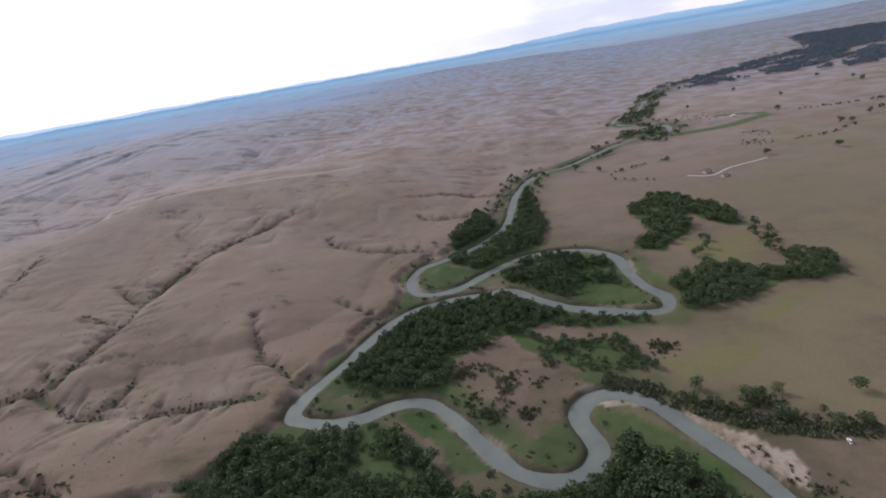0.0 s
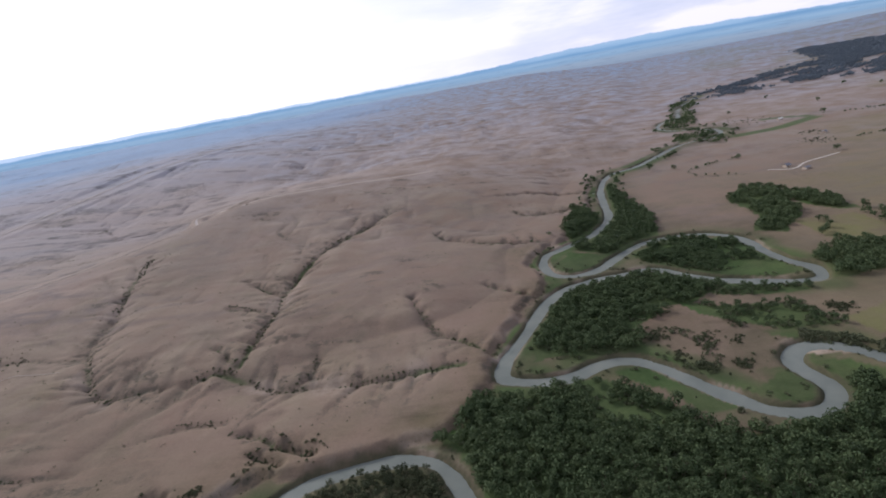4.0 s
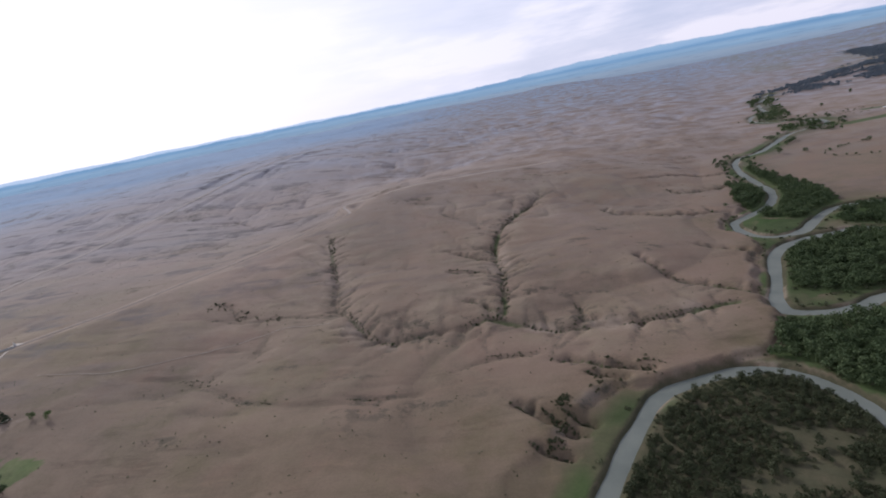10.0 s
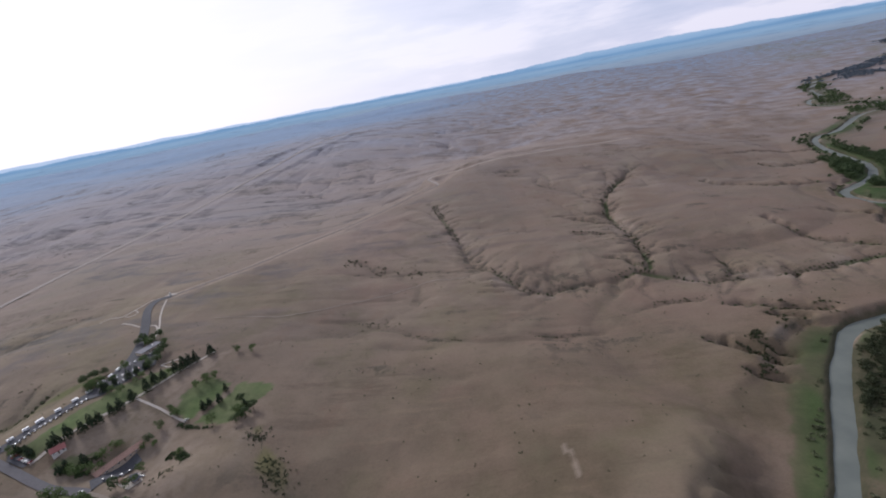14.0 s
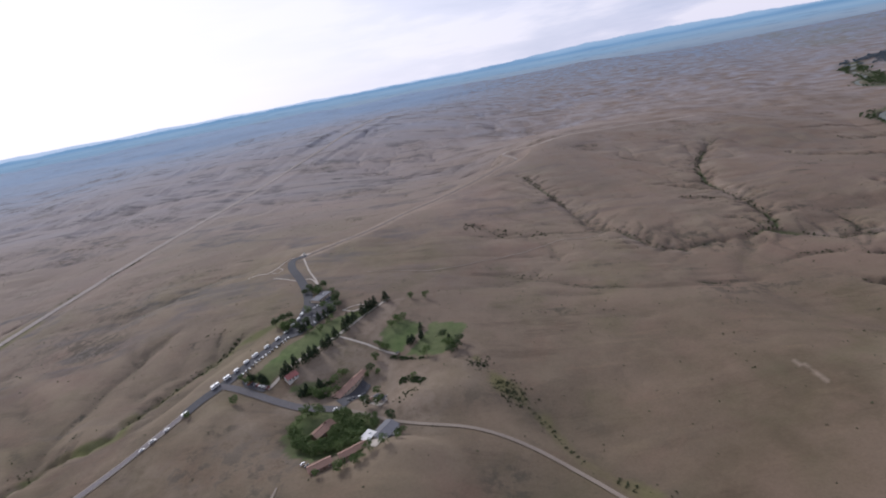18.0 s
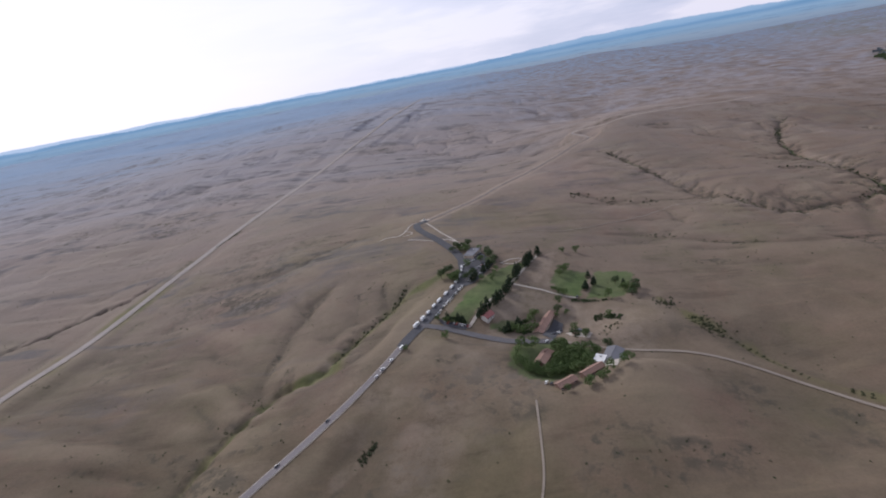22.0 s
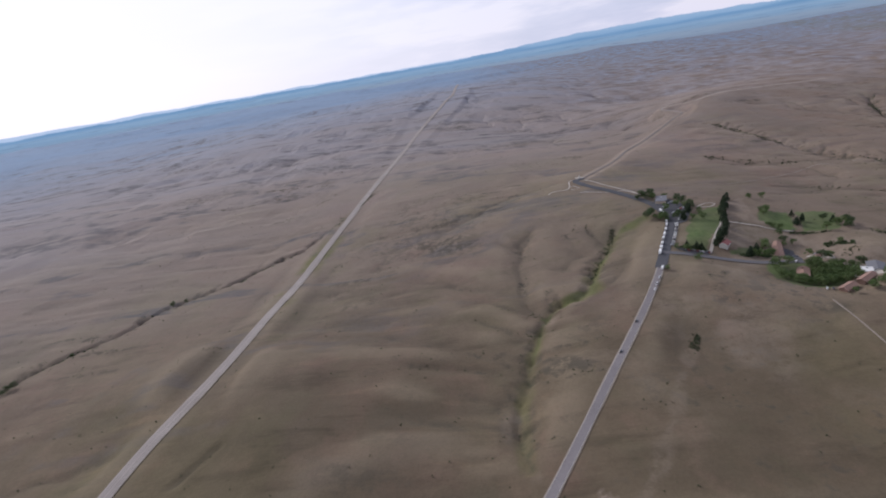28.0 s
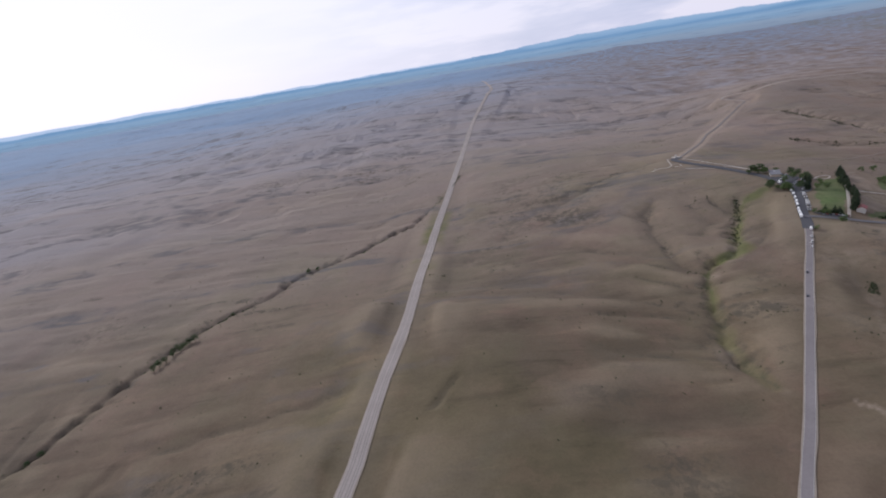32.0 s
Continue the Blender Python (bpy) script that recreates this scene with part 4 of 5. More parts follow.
    sage = sage * (1 - 0.8 * (field > 0.4) * (TO_RIVER > 40))
    damp = ease(-TO_RIVER, -9.5, -7.5) * (1 - EARTH)
    damp = np.maximum(damp, 0.5 * ease(-TO_RIVER, -66, -22) * (0.5 + 0.5 * ease(rolling(XX, YY, 30, 3), -0.4, 0.3)) * ease(-BLUFF, -4, 8))
    for ring in (NEAR_WOOD, LOOP_THICKET, BANK_WOOD, TONGUE_WOOD, MEADOW_WOOD, HOOK_WOOD, HOOK_ARM, NECK_WOOD, UPSTREAM_WOOD, ISLET_WOOD):
        damp = np.maximum(damp, (0.85 if ring is LOOP_THICKET else 0.35) * inside(ring, XX + 7 * rolling(XX, YY, 22, 2), YY + 7 * rolling(YY, XX, 22, 2)))
    for k, ring in enumerate(PALE):
        bare = inside(ring, XX + 4 * grain(14), YY + 4 * rolling(YY, XX, 14, 2))
        EARTH[bare] = 0.35 if k < 2 else (0.55 if k == 2 else 0.95)
        green[bare], damp[bare] = green[bare] * (0.6 if k < 2 else 0.05), damp[bare] * 0.2
    for ring in BARE:
        hole = inside(ring, XX + 6 * rolling(XX, YY, 20, 2), YY + 6 * rolling(YY, XX, 20, 2))
        green, field = np.where(hole, green * 0.15, green), np.where(hole, 0, field)
    worn = ease(-np.hypot((XX + 790) * 0.8, YY - 125), -105, -40) * ease(grain(28, 4), -0.35, 0.35)
    EARTH[:] = np.maximum(EARTH, 0.5 * worn * (1 - lawn))
    slope = ease(-np.hypot(XX + 890, (YY - 25) * 0.8), -120, -30) * ease(grain(40, 4), -0.1, 0.4)
    EARTH[:] = np.maximum(EARTH, 0.28 * slope)
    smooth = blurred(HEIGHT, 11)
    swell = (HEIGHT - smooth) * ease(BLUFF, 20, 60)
    d, _ = reach(RIDGE_ROAD, 30)
    verge = ease(-np.where(np.isfinite(d), d, 30), -11, -6)
    EARTH[:] = np.maximum(EARTH, 0.9 * verge * (0.7 + 0.3 * rolling(XX, YY, 20, 2)))
    d, _ = reach(HIGHWAY, 30)
    verge = np.maximum(verge, 0.6 * ease(-np.where(np.isfinite(d), d, 30), -16, -6))
    # masks of the painted relief shading; pale road verges join the crests
    cover(me, "crest", np.maximum(ease(swell, 0.0, 1.7), verge)), cover(me, "hollow_shade", ease(-swell, 0.0, 1.7))
    # where the ground is painted brighter: away from the path, less at near right
    cover(me, "haze_lift", ease(YY + 0.12 * XX - 190 * ease(XX, -720, -420) * ease(-YY, -460, -320), -170, 190) * ease(BLUFF, 10, 60) * (0.75 + 0.25 * rolling(XX, YY, 140, 3)))
    # how strong the painted haze is, growing away from the flight path
    cover(me, "far_haze", (np.hypot(0.97 * YY - 0.245 * XX, 0.5 * (XX + 540)) - 280) / 3600)
    mottle = ease(rolling(XX * 0.6, YY, 230, 4), -0.05, 0.4) * ease(-BLUFF, 60, 300) * ease(YY, 450, 700)
    sage = np.maximum(sage, 0.5 * mottle)
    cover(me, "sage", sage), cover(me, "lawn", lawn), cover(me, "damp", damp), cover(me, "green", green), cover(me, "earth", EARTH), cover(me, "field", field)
    cover(me, "rosy", ease(XX, -1000, -150) * 0.8 + 0.1)
    return tagged(new("ground", me), "dry tan prairie with ravines, draws and a flat green valley floor", "ground", kind="structure")


def ribbon(name, line, half, lift, mat, label, category, level=None, uneven=0.0, off=0.0):
    """A strip of even width along a line, on the ground or at a level; off: metres to the left of the line."""
    t = np.gradient(line, axis=0)
    t /= np.linalg.norm(t, axis=1)[:, None]
    nrm = np.stack([-t[:, 1], t[:, 0]], 1)
    cols = np.linspace(-1, 1, 5)
    w = half * (1 + uneven * rolling(line[:, 0], line[:, 1], 25, 2))
    p = line[:, None] + nrm[:, None] * (cols[None, :, None] * w[:, None, None] + off)
    z = np.full(p.shape[:2], level) if level is not None else sample(HEIGHT, p[..., 0], p[..., 1]) + lift + 0.5 * ease(p[..., 1], 750, 1600)
    k, c = z.shape
    idx = np.arange(k * c).reshape(k, c)
    quads = np.stack([idx[:-1, :-1], idx[:-1, 1:], idx[1:, 1:], idx[1:, :-1]], -1).reshape(-1, 4)[:, ::-1]
    me = quick_mesh(name, np.concatenate([p, z[..., None]], -1).reshape(-1, 3), quads, mat)
    return tagged(new(name, me), label, category, kind="structure")

ground = build_ground()
ENTER = int(np.argmin(np.hypot(ENTRANCE[:, 0] + 892, ENTRANCE[:, 1] - 108)))
ribbon("river_water", RIVER, 12, 0, WATER, "slow grey-green river winding between wooded banks", "river", level=0.0)
ribbon("road_highway_verge", HIGHWAY, 5.0, 0.38, GRAVEL, "pale gravel shoulders of the highway", "road", uneven=0.12)
ribbon("road_highway", HIGHWAY, 4.2, 0.5, GREY_ROAD, "straight pale grey two-lane highway over dry hills", "road")
ribbon("road_entrance_verge", ENTRANCE[:ENTER], 3.2, 0.34, GRAVEL, "worn earth shoulders of the entrance road", "road", uneven=0.15)
ribbon("road_entrance", ENTRANCE[:ENTER], 2.45, 0.46, MAUVE_ROAD, "grey paved entrance road climbing to the visitor area", "road")
for off in (-1.15, 1.15, -2.6, 2.6):
    ribbon("trim_tyre_track", HIGHWAY, 0.4, 0.53, RUT, "darker strip polished by tyres", "road marking", uneven=0.5, off=off)
for off in (-2.25, 2.25):
    ribbon("trim_road_line", ENTRANCE[:ENTER], 0.12, 0.52, LINE_PAINT, "worn painted line along the entrance road", "road marking", off=off)
ribbon("road_car_park", ENTRANCE[ENTER - 1:], 4.3, 0.42, DARK_ROAD, "dark asphalt road lined with parked vehicles", "road")
BEND = int(np.argmin(np.hypot(RIDGE_ROAD[:, 0] + 582, RIDGE_ROAD[:, 1] - 747)))
ribbon("road_ridge_far", RIDGE_ROAD[BEND:], 2.0, 0.42, GREY_ROAD, "pale grey road winding on along the far ridge", "road")
ribbon("road_ridge", RIDGE_ROAD[:BEND + 1], 1.5, 0.4, TYRE_TRACK, "narrow dark brown-grey road along the grassy ridge", "road")
ribbon("road_campus", CAMPUS_ROAD[:15], 3.0, 0.46, CAMPUS_GREY, "dark asphalt drive between the park buildings", "road")
ribbon("road_service", CAMPUS_ROAD[14:], 1.25, 0.4, DIRT, "pale gravel service road crossing dry grass", "road")
ribbon("track_trail", TRAIL, 0.6, 0.3, DIRT, "narrow bare dirt trail in dry grass", "track", uneven=0.3)
ribbon("track_footpath", TRACK, 0.6, 0.3, DIRT, "faint trodden path across a grassy slope", "track", uneven=0.3)


def patch(name, ring, mat, label, category, lift=0.35, cuts=4):
    """A paved area that follows the ground."""
    bm = bmesh.new()
    bm.faces.new([bm.verts.new((x, y, 0)) for x, y in ring])
    bmesh.ops.triangulate(bm, faces=bm.faces[:])
    bmesh.ops.subdivide_edges(bm, edges=bm.edges[:], cuts=cuts, use_grid_fill=True)
    for v in bm.verts:
        v.co.z = land(v.co.x, v.co.y) + lift
    me = bpy.data.meshes.new(name)
    bmesh.ops.recalc_face_normals(bm, faces=bm.faces[:])
    bm.to_mesh(me)
    bm.free()
    me.materials.append(mat)
    return tagged(new(name, me), label, category, kind="structure")


patch("car_park", [(-846, 236), (-834, 256), (-822, 252), (-812, 224), (-820, 206), (-833, 186), (-845, 182)], DARK_ROAD, "dark asphalt visitor car park full of cars", "car park", 0.5)
patch("staff_yard", [(-790, 107), (-776, 132), (-770, 127), (-782, 98)], DARK_ROAD, "dark asphalt yard beside the long building", "yard", 0.52)
patch("gravel_yard", [(-772, 112), (-764, 116), (-754, 104), (-758, 96), (-770, 102)], CONCRETE, "pale gravel yard with small sheds", "yard", 0.4)
patch("concrete_yard", [(-770, 62), (-762, 70), (-744, 64), (-753, 51)], CONCRETE, "pale concrete apron round the workshop", "yard", 0.4)
patch("pavement_turn", [(-866, 138), (-856, 132), (-842, 127), (-844, 121), (-860, 127)], DARK_ROAD, "dark asphalt parking strip below the cemetery", "car park", 0.56)
WALKS = [([(-842, 124), (-818, 158), (-803, 179), (-778, 220), (-767, 239)], 1.3), ([(-801, 179), (-776, 167), (-752, 154)], 1.0), ([(-936, 330), (-926, 337), (-915, 333), (-908, 338), (-904, 352), (-899, 370), (-886, 374)], 0.7), ([(-905, 345), (-897, 338), (-899, 330), (-907, 331)], 0.6), ([(-881, 366), (-863, 323), (-847, 292), (-839, 268)], 0.9), ([(-900, 315), (-885, 308), (-869, 299), (-854, 298), (-841, 278)], 0.8), ([(-806, 222), (-795, 229), (-785, 228), (-795, 218), (-806, 222)], 0.7)]
for pts, half in WALKS:
    ribbon("pavement_walk", curve(pts, 3), half, 0.3, CONCRETE, "pale concrete footpath through grass", "footpath")
ribbon("pavement_ditch", curve([(303, 668), (329, 652), (363, 674), (426, 694)], 6), 1.5, 0.35, CONCRETE, "pale farm lane in the valley", "lane")

# ---- plants ----
def part(name, bm, mat, parent, label="", smooth=False):
    """Links a bmesh as one mesh object under a thing or a part."""
    me = bpy.data.meshes.new(name)
    bm.to_mesh(me)
    bm.free()
    me.materials.append(mat)
    if smooth:
        me.polygons.foreach_set("use_smooth", [True] * len(me.polygons))
    ob = new(name, me)
    ob.parent = parent
    return tagged(ob, label)


def thing(name, label, category, group=""):
    return tagged(new(name), label, category, group)


def leaves(rng, lobes, count, size):
    """Leaf clumps set on rounded lobes: corner points of small four-sided tufts."""
    out = []
    for (c, r) in lobes:
        for _ in range(max(3, int(count * r * r / sum(q * q for _, q in lobes)))):
            d = rng.normal(size=3)
            d[2] = d[2] * 0.8 + 0.25
            d /= np.linalg.norm(d)
            p = np.array(c) + d * r * rng.uniform(0.72, 1.08) * np.array([1, 1, 0.85])
            nrm = d + rng.normal(size=3) * 0.45
            nrm /= np.linalg.norm(nrm)
            a = np.cross(nrm, rng.normal(size=3))
            a /= np.linalg.norm(a)
            b = np.cross(nrm, a)
            s = size * rng.uniform(0.6, 1.35)
            out.append([p + a * s, p + b * s * 0.75, p - a * s * 0.9, p - b * s * 0.7])
    return np.array(out)


def broad_crown(seed, height=10.0, count=380, size=0.5):
    rng = np.random.RandomState(seed)
    w = height * 0.38
    lobes = [((0, 0, height * 0.60), w * 0.85)]
    for k in range(7):
        a = k * 0.9 + rng.uniform(-0.4, 0.4)
        r = w * rng.uniform(0.5, 0.85)
        lobes.append(((math.cos(a) * r, math.sin(a) * r, height * rng.uniform(0.26, 0.76)), w * rng.uniform(0.38, 0.62)))
    return leaves(rng, lobes, count, size)


def cone_crown(seed, height=8.0, count=300, size=0.5):
    rng = np.random.RandomState(seed)
    lobes = []
    for k in range(9):
        u = k / 8
        lobes.append(((rng.uniform(-0.25, 0.25), rng.uniform(-0.25, 0.25), height * (0.14 + 0.8 * u)), height * (0.28 * (1 - u) ** 0.8 + 0.04) * rng.uniform(0.85, 1.15)))
    return leaves(rng, lobes, count, size)


def bush_crown(seed, height=1.6, count=40, size=0.34):
    rng = np.random.RandomState(seed)
    lobes = [((rng.uniform(-0.5, 0.5) * height, rng.uniform(-0.5, 0.5) * height, height * rng.uniform(0.25, 0.5)), height * rng.uniform(0.35, 0.6)) for _ in range(3)]
    return leaves(rng, lobes, count, size)


def tuft_mesh(name, tufts, mat):
    k = len(tufts)
    return quick_mesh(name, tufts.reshape(-1, 3), np.arange(4 * k).reshape(k, 4), mat, smooth=False)


def limb(bm, a, b, r0, r1, sides=6):
    """A tapered round limb from a to b."""
    a, b = Vector(a), Vector(b)
    turn = (b - a).to_track_quat("Z", "Y").to_matrix().to_4x4()
    bmesh.ops.create_cone(bm, cap_ends=True, segments=sides, radius1=r0, radius2=r1, depth=(b - a).length, matrix=Matrix.Translation((a + b) / 2) @ turn)


def tree(name, label, crown, leaf, height, group, seed):
    """A tree with its foot at the origin: trunk with limbs, and crown."""
    rng = random.Random(seed)
    ob = thing(name, label, "tree", group)
    bm = bmesh.new()
    top = (rng.uniform(-0.2, 0.2), rng.uniform(-0.2, 0.2), height * 0.62)
    limb(bm, (0, 0, -0.6), top, height * 0.028, height * 0.014)
    for k in range(4):
        a = k * 1.57 + rng.uniform(-0.5, 0.5)
        limb(bm, (0, 0, height * rng.uniform(0.25, 0.45)), (math.cos(a) * height * 0.2, math.sin(a) * height * 0.2, height * rng.uniform(0.55, 0.75)), height * 0.012, height * 0.004, 5)
    part("trunk", bm, BARK, ob)
    me = tuft_mesh("crown", crown, leaf)
    c = new("crown", me)
    c.parent = ob
    return ob


def scatter(ring, gap, seed, ragged=5.0, keep=1.0, water=11.5):
    """Places inside a ring, at least about gap apart, off the water."""
    rng = np.random.RandomState(seed)
    r = np.array(ring, float)
    lo, hi = r.min(0) - ragged, r.max(0) + ragged
    nx, ny = int((hi[0] - lo[0]) / gap) + 1, int((hi[1] - lo[1]) / gap) + 1
    gx, gy = np.meshgrid(lo[0] + np.arange(nx) * gap, lo[1] + np.arange(ny) * gap)
    p = np.stack([gx.ravel(), gy.ravel()], 1) + rng.uniform(-0.42, 0.42, (nx * ny, 2)) * gap
    x, y = p.T
    ok = inside(ring, x + ragged * rolling(x, y, 18, 2) * 1.6, y + ragged * rolling(y, x, 18, 2) * 1.6)
    ok &= rng.rand(len(p)) < keep * ease(rolling(x, y, 26, 2), -0.75, -0.1)
    ok &= sample(TO_RIVER, x, y) > water
    return p[ok]


def joined(name, label, category, places, crowns, leaf, low, high, seed, sink=0.15):
    """Many plants as one object, for what nobody would count."""
    rng = np.random.RandomState(seed)
    verts = []
    z = sample(HEIGHT, places[:, 0], places[:, 1])
    for (x, y), h in zip(places, z):
        c = crowns[rng.randint(len(crowns))]
        a, s = rng.uniform(0, 6.28), rng.uniform(low, high)
        t = np.array([[math.cos(a), -math.sin(a), 0], [math.sin(a), math.cos(a), 0], [0, 0, rng.uniform(0.85, 1.15)]])
        verts.append((c.reshape(-1, 3) @ t.T) * s + (x, y, h - sink))
    v = np.vstack(verts)
    k = len(v) // 4
    me = quick_mesh(name, v, np.arange(4 * k).reshape(k, 4), leaf, smooth=False)
    return tagged(new(name, me), label, category, kind="stuff")


def plant(kinds, places, low, high, seed):
    """Single trees, copied from ready kinds."""
    rng = random.Random(seed)
    for x, y in places:
        src = rng.choice(kinds)
        s = rng.uniform(low, high)
        m = pose(x, y, land(x, y) - 0.1, 0, 0, rng.uniform(0, 360)) @ Matrix.Diagonal((s, s, s * rng.uniform(0.9, 1.12), 1))
        if src["used"]:
            ob = copy_thing(src, m)
        else:
            ob, src["used"] = src, 1
        ob.matrix_basis = m


def kinds(count, make):
    out = []
    for k in range(count):
        ob = make(k)
        ob["used"] = 0
        out.append(ob)
    return out


BROAD = [broad_crown(k) for k in range(7)]
BROAD_LOW = [broad_crown(40 + k, 10.0, 210, 0.68) for k in range(7)]
BROAD_FAR = [broad_crown(80 + k, 10.0, 56, 1.35) for k in range(4)]
BUSH = [bush_crown(k) for k in range(6)]
SMALL_BUSH = [bush_crown(20 + k, 1.0, 9, 0.4) for k in range(6)]

cottonwoods = kinds(7, lambda k: tree("cottonwood_tree", "leafy dark green cottonwood tree by the river", BROAD[k], LEAF, 10, "cottonwoods in the river bottom", k))
near = scatter(NEAR_WOOD, 4.9, 1, 3, 1.0, 9.0)
near = near[np.argsort(near[:, 1] + 0.2 * np.abs(near[:, 0] + 80))]
plant(cottonwoods, near[:270], 0.55, 1.1, 2)
plant(cottonwoods, [(-120, 131), (-116, 127), (-112, 132), (-118, 136)], 0.45, 0.7, 4)
joined("cottonwood_wood", "dense dark green cottonwood wood along the river", "wood", near[270:], BROAD_LOW, LEAF, 0.5, 1.1, 3)
for ring, gap, lo, hi, keep, seed in ((BANK_WOOD, 4.8, 0.45, 1.05, 0.98, 5), (TONGUE_WOOD, 5.0, 0.5, 1.1, 0.98, 6), (ISLAND_WOOD, 4.6, 0.4, 0.95, 0.95, 7),
                                      (MEADOW_WOOD, 4.6, 0.22, 0.7, 0.8, 8), (BEND_WOOD, 5.0, 0.45, 0.9, 0.9, 9), (HOOK_WOOD, 5.5, 0.6, 1.1, 0.95, 10), (HOOK_ARM, 5.5, 0.6, 1.1, 0.95, 11),
                                      (HOOK_LINE, 5.2, 0.4, 0.85, 0.8, 12), (BANK_LINE, 6.0, 0.4, 0.75, 0.6, 13), (NECK_WOOD, 5.0, 0.4, 0.75, 0.8, 14)):
    joined("riverside_wood", "dark green trees and brush crowding the river bottom", "wood", scatter(ring, gap, seed, 5, keep), BROAD_LOW, LEAF, lo, hi, seed)
joined("loop_thicket", "dark brown-green thicket filling the river loop", "thicket", scatter(LOOP_THICKET, 4.2, 4, 2, 0.95, 8.0), BROAD_LOW, THICKET, 0.26, 0.66, 4)
belts = lambda p: p[rolling(p[:, 0] * 0.35, p[:, 1] - 0.35 * p[:, 0], 60, 3) > -0.3]
joined("far_wood", "broad dark belt of distant trees on the valley floor", "wood", belts(scatter(FAR_WOOD, 9, 15, 30, 1.0)), BROAD_FAR, HAZY_LEAF, 0.75, 1.15, 15)
for k, ring in enumerate((UPSTREAM_WOOD, ISLET_WOOD)):
    joined("riverside_wood", "dense dark trees round an upstream bend", "wood", scatter(ring, 7.5, 16 + k, 10, 0.95), BROAD_FAR, LEAF, 0.45, 0.85, 16 + k)


# understorey between and around the trees
for ring, gap, seed in ((NEAR_WOOD, 3.6, 41), (BANK_WOOD, 3.6, 42), (MEADOW_WOOD, 3.4, 43), (LOOP_THICKET, 3.2, 44), (NECK_WOOD, 3.2, 45), (ISLAND_WOOD, 3.8, 46), (BANK_LINE, 3.2, 47), (BEND_WOOD, 3.6, 48)):
    joined("understorey_brush", "green willow brush under the cottonwoods", "brush", scatter(ring, gap, seed, 9, 0.75, 8.0), BUSH, THICKET if ring is LOOP_THICKET else SHRUB, 0.7, 1.9, seed)


def along(line, lo, hi, count, seed, pick=lambda x, y: x == x):
    """Places beside a line, between lo and hi metres from it, on both sides."""
    rng = np.random.RandomState(seed)
    k = rng.randint(1, len(line) - 1, count)
    t = line[k + 1] - line[k - 1]
    t /= np.linalg.norm(t, axis=1)[:, None]
    p = line[k] + np.stack([-t[:, 1], t[:, 0]], 1) * (rng.uniform(lo, hi, count) * rng.choice([-1, 1], count))[:, None]
    return p[pick(p[:, 0], p[:, 1])]


dry = lambda x, y: sample(TO_RIVER, x, y) > 11
upstream = along(RIVER, 11, 34, 1300, 21, lambda x, y: dry(x, y) & (y > 520) & (y < 1250) & (rolling(x, y, 90, 2) > -0.25))
joined("riverside_wood", "broken line of trees along the upstream river", "wood", upstream, BROAD_FAR, LEAF, 0.45, 0.9, 22)
brink = along(RIVER, 8, 15, 1500, 23, lambda x, y: (sample(TO_RIVER, x, y) > 8) & (y < 560) & (sample(BLUFF, x, y) < 6) & (rolling(x, y, 40, 2) > -0.1))
right_bank = curve([(66, 265), (92, 248), (108, 232), (123, 217), (149, 206), (166, 199), (189, 197)], 3)
left_bank = curve([(-26, 292), (-5, 294), (7, 261), (-9, 243), (-19, 260)], 3)
brink = np.vstack([brink, along(right_bank, 0, 6, 620, 25), along(left_bank, 0, 6, 90, 26)])
joined("bank_brush", "low green brush edging the river banks", "brush", brink, BUSH, SHRUB, 0.5, 2.0, 24)
spots = np.vstack([along(curve(p, 4), 0, w * 0.22, int(len(curve(p, 4)) * (4.2 if k < 2 else 1.8)), 30 + k) for k, (p, w, d) in enumerate(RAVINES)])
spots = spots[(rolling(spots[:, 0], spots[:, 1], 45, 2) > -0.1) & ((spots[:, 1] > 110) | (spots[:, 0] > -930) | (spots[:, 0] < -1100))]
fingers = np.vstack([along(curve(p, 2), 0, 1.3, 34, 140 + k) for k, p in enumerate(FINGERS)])
joined("gully_brush", "dark green brush in the eroded gullies above the river", "brush", fingers, BUSH, SHRUB, 0.5, 1.2, 146)
joined("ravine_brush", "scrubby dark brush in the bottoms of the ravines", "brush", spots, BUSH, SHRUB, 0.4, 1.25, 31)
rng = np.random.RandomState(33)
wild = np.stack([rng.uniform(-1540, 0, 30000), rng.uniform(-100, 850, 30000)], 1)
wild = wild[(sample(BLUFF, wild[:, 0], wild[:, 1]) > 15) & (rng.rand(len(wild)) < 0.10 + 0.9 * sample(SAGE, wild[:, 0], wild[:, 1]))][:5200]
joined("sagebrush", "grey-green sagebrush scattered over the dry hills", "sagebrush", wild, SMALL_BUSH, SHRUB, 0.35, 1.0, 34)

# trees that stand alone in the valley
valley = kinds(4, lambda k: tree("valley_tree", "round dark tree standing alone in a dry field", broad_crown(60 + k), LEAF, 10, "lone trees of the valley", 60 + k))
ALONE = [(717, 1330), (725, 1151), (535, 1182), (626, 1000), (633, 820), (691, 859), (720, 873), (925, 1184), (952, 1247), (931, 1340), (522, 694), (434, 711), (314, 760), (210, 764), (617, 821), (220, 454), (215, 433), (198, 419),
         (118, 244), (142, 226), (146, 229), (138, 228), (122, 225), (111, 233), (147, 211), (170, 202), (198, 226), (184, 201), (279, 468), (180, 785), (224, 450), (205, 424), (158, 232)]
plant(valley, [p for p in ALONE if p[1] > 600], 0.9, 1.5, 61)
plant(valley, [p for p in ALONE if p[1] <= 600], 0.7, 1.1, 60)
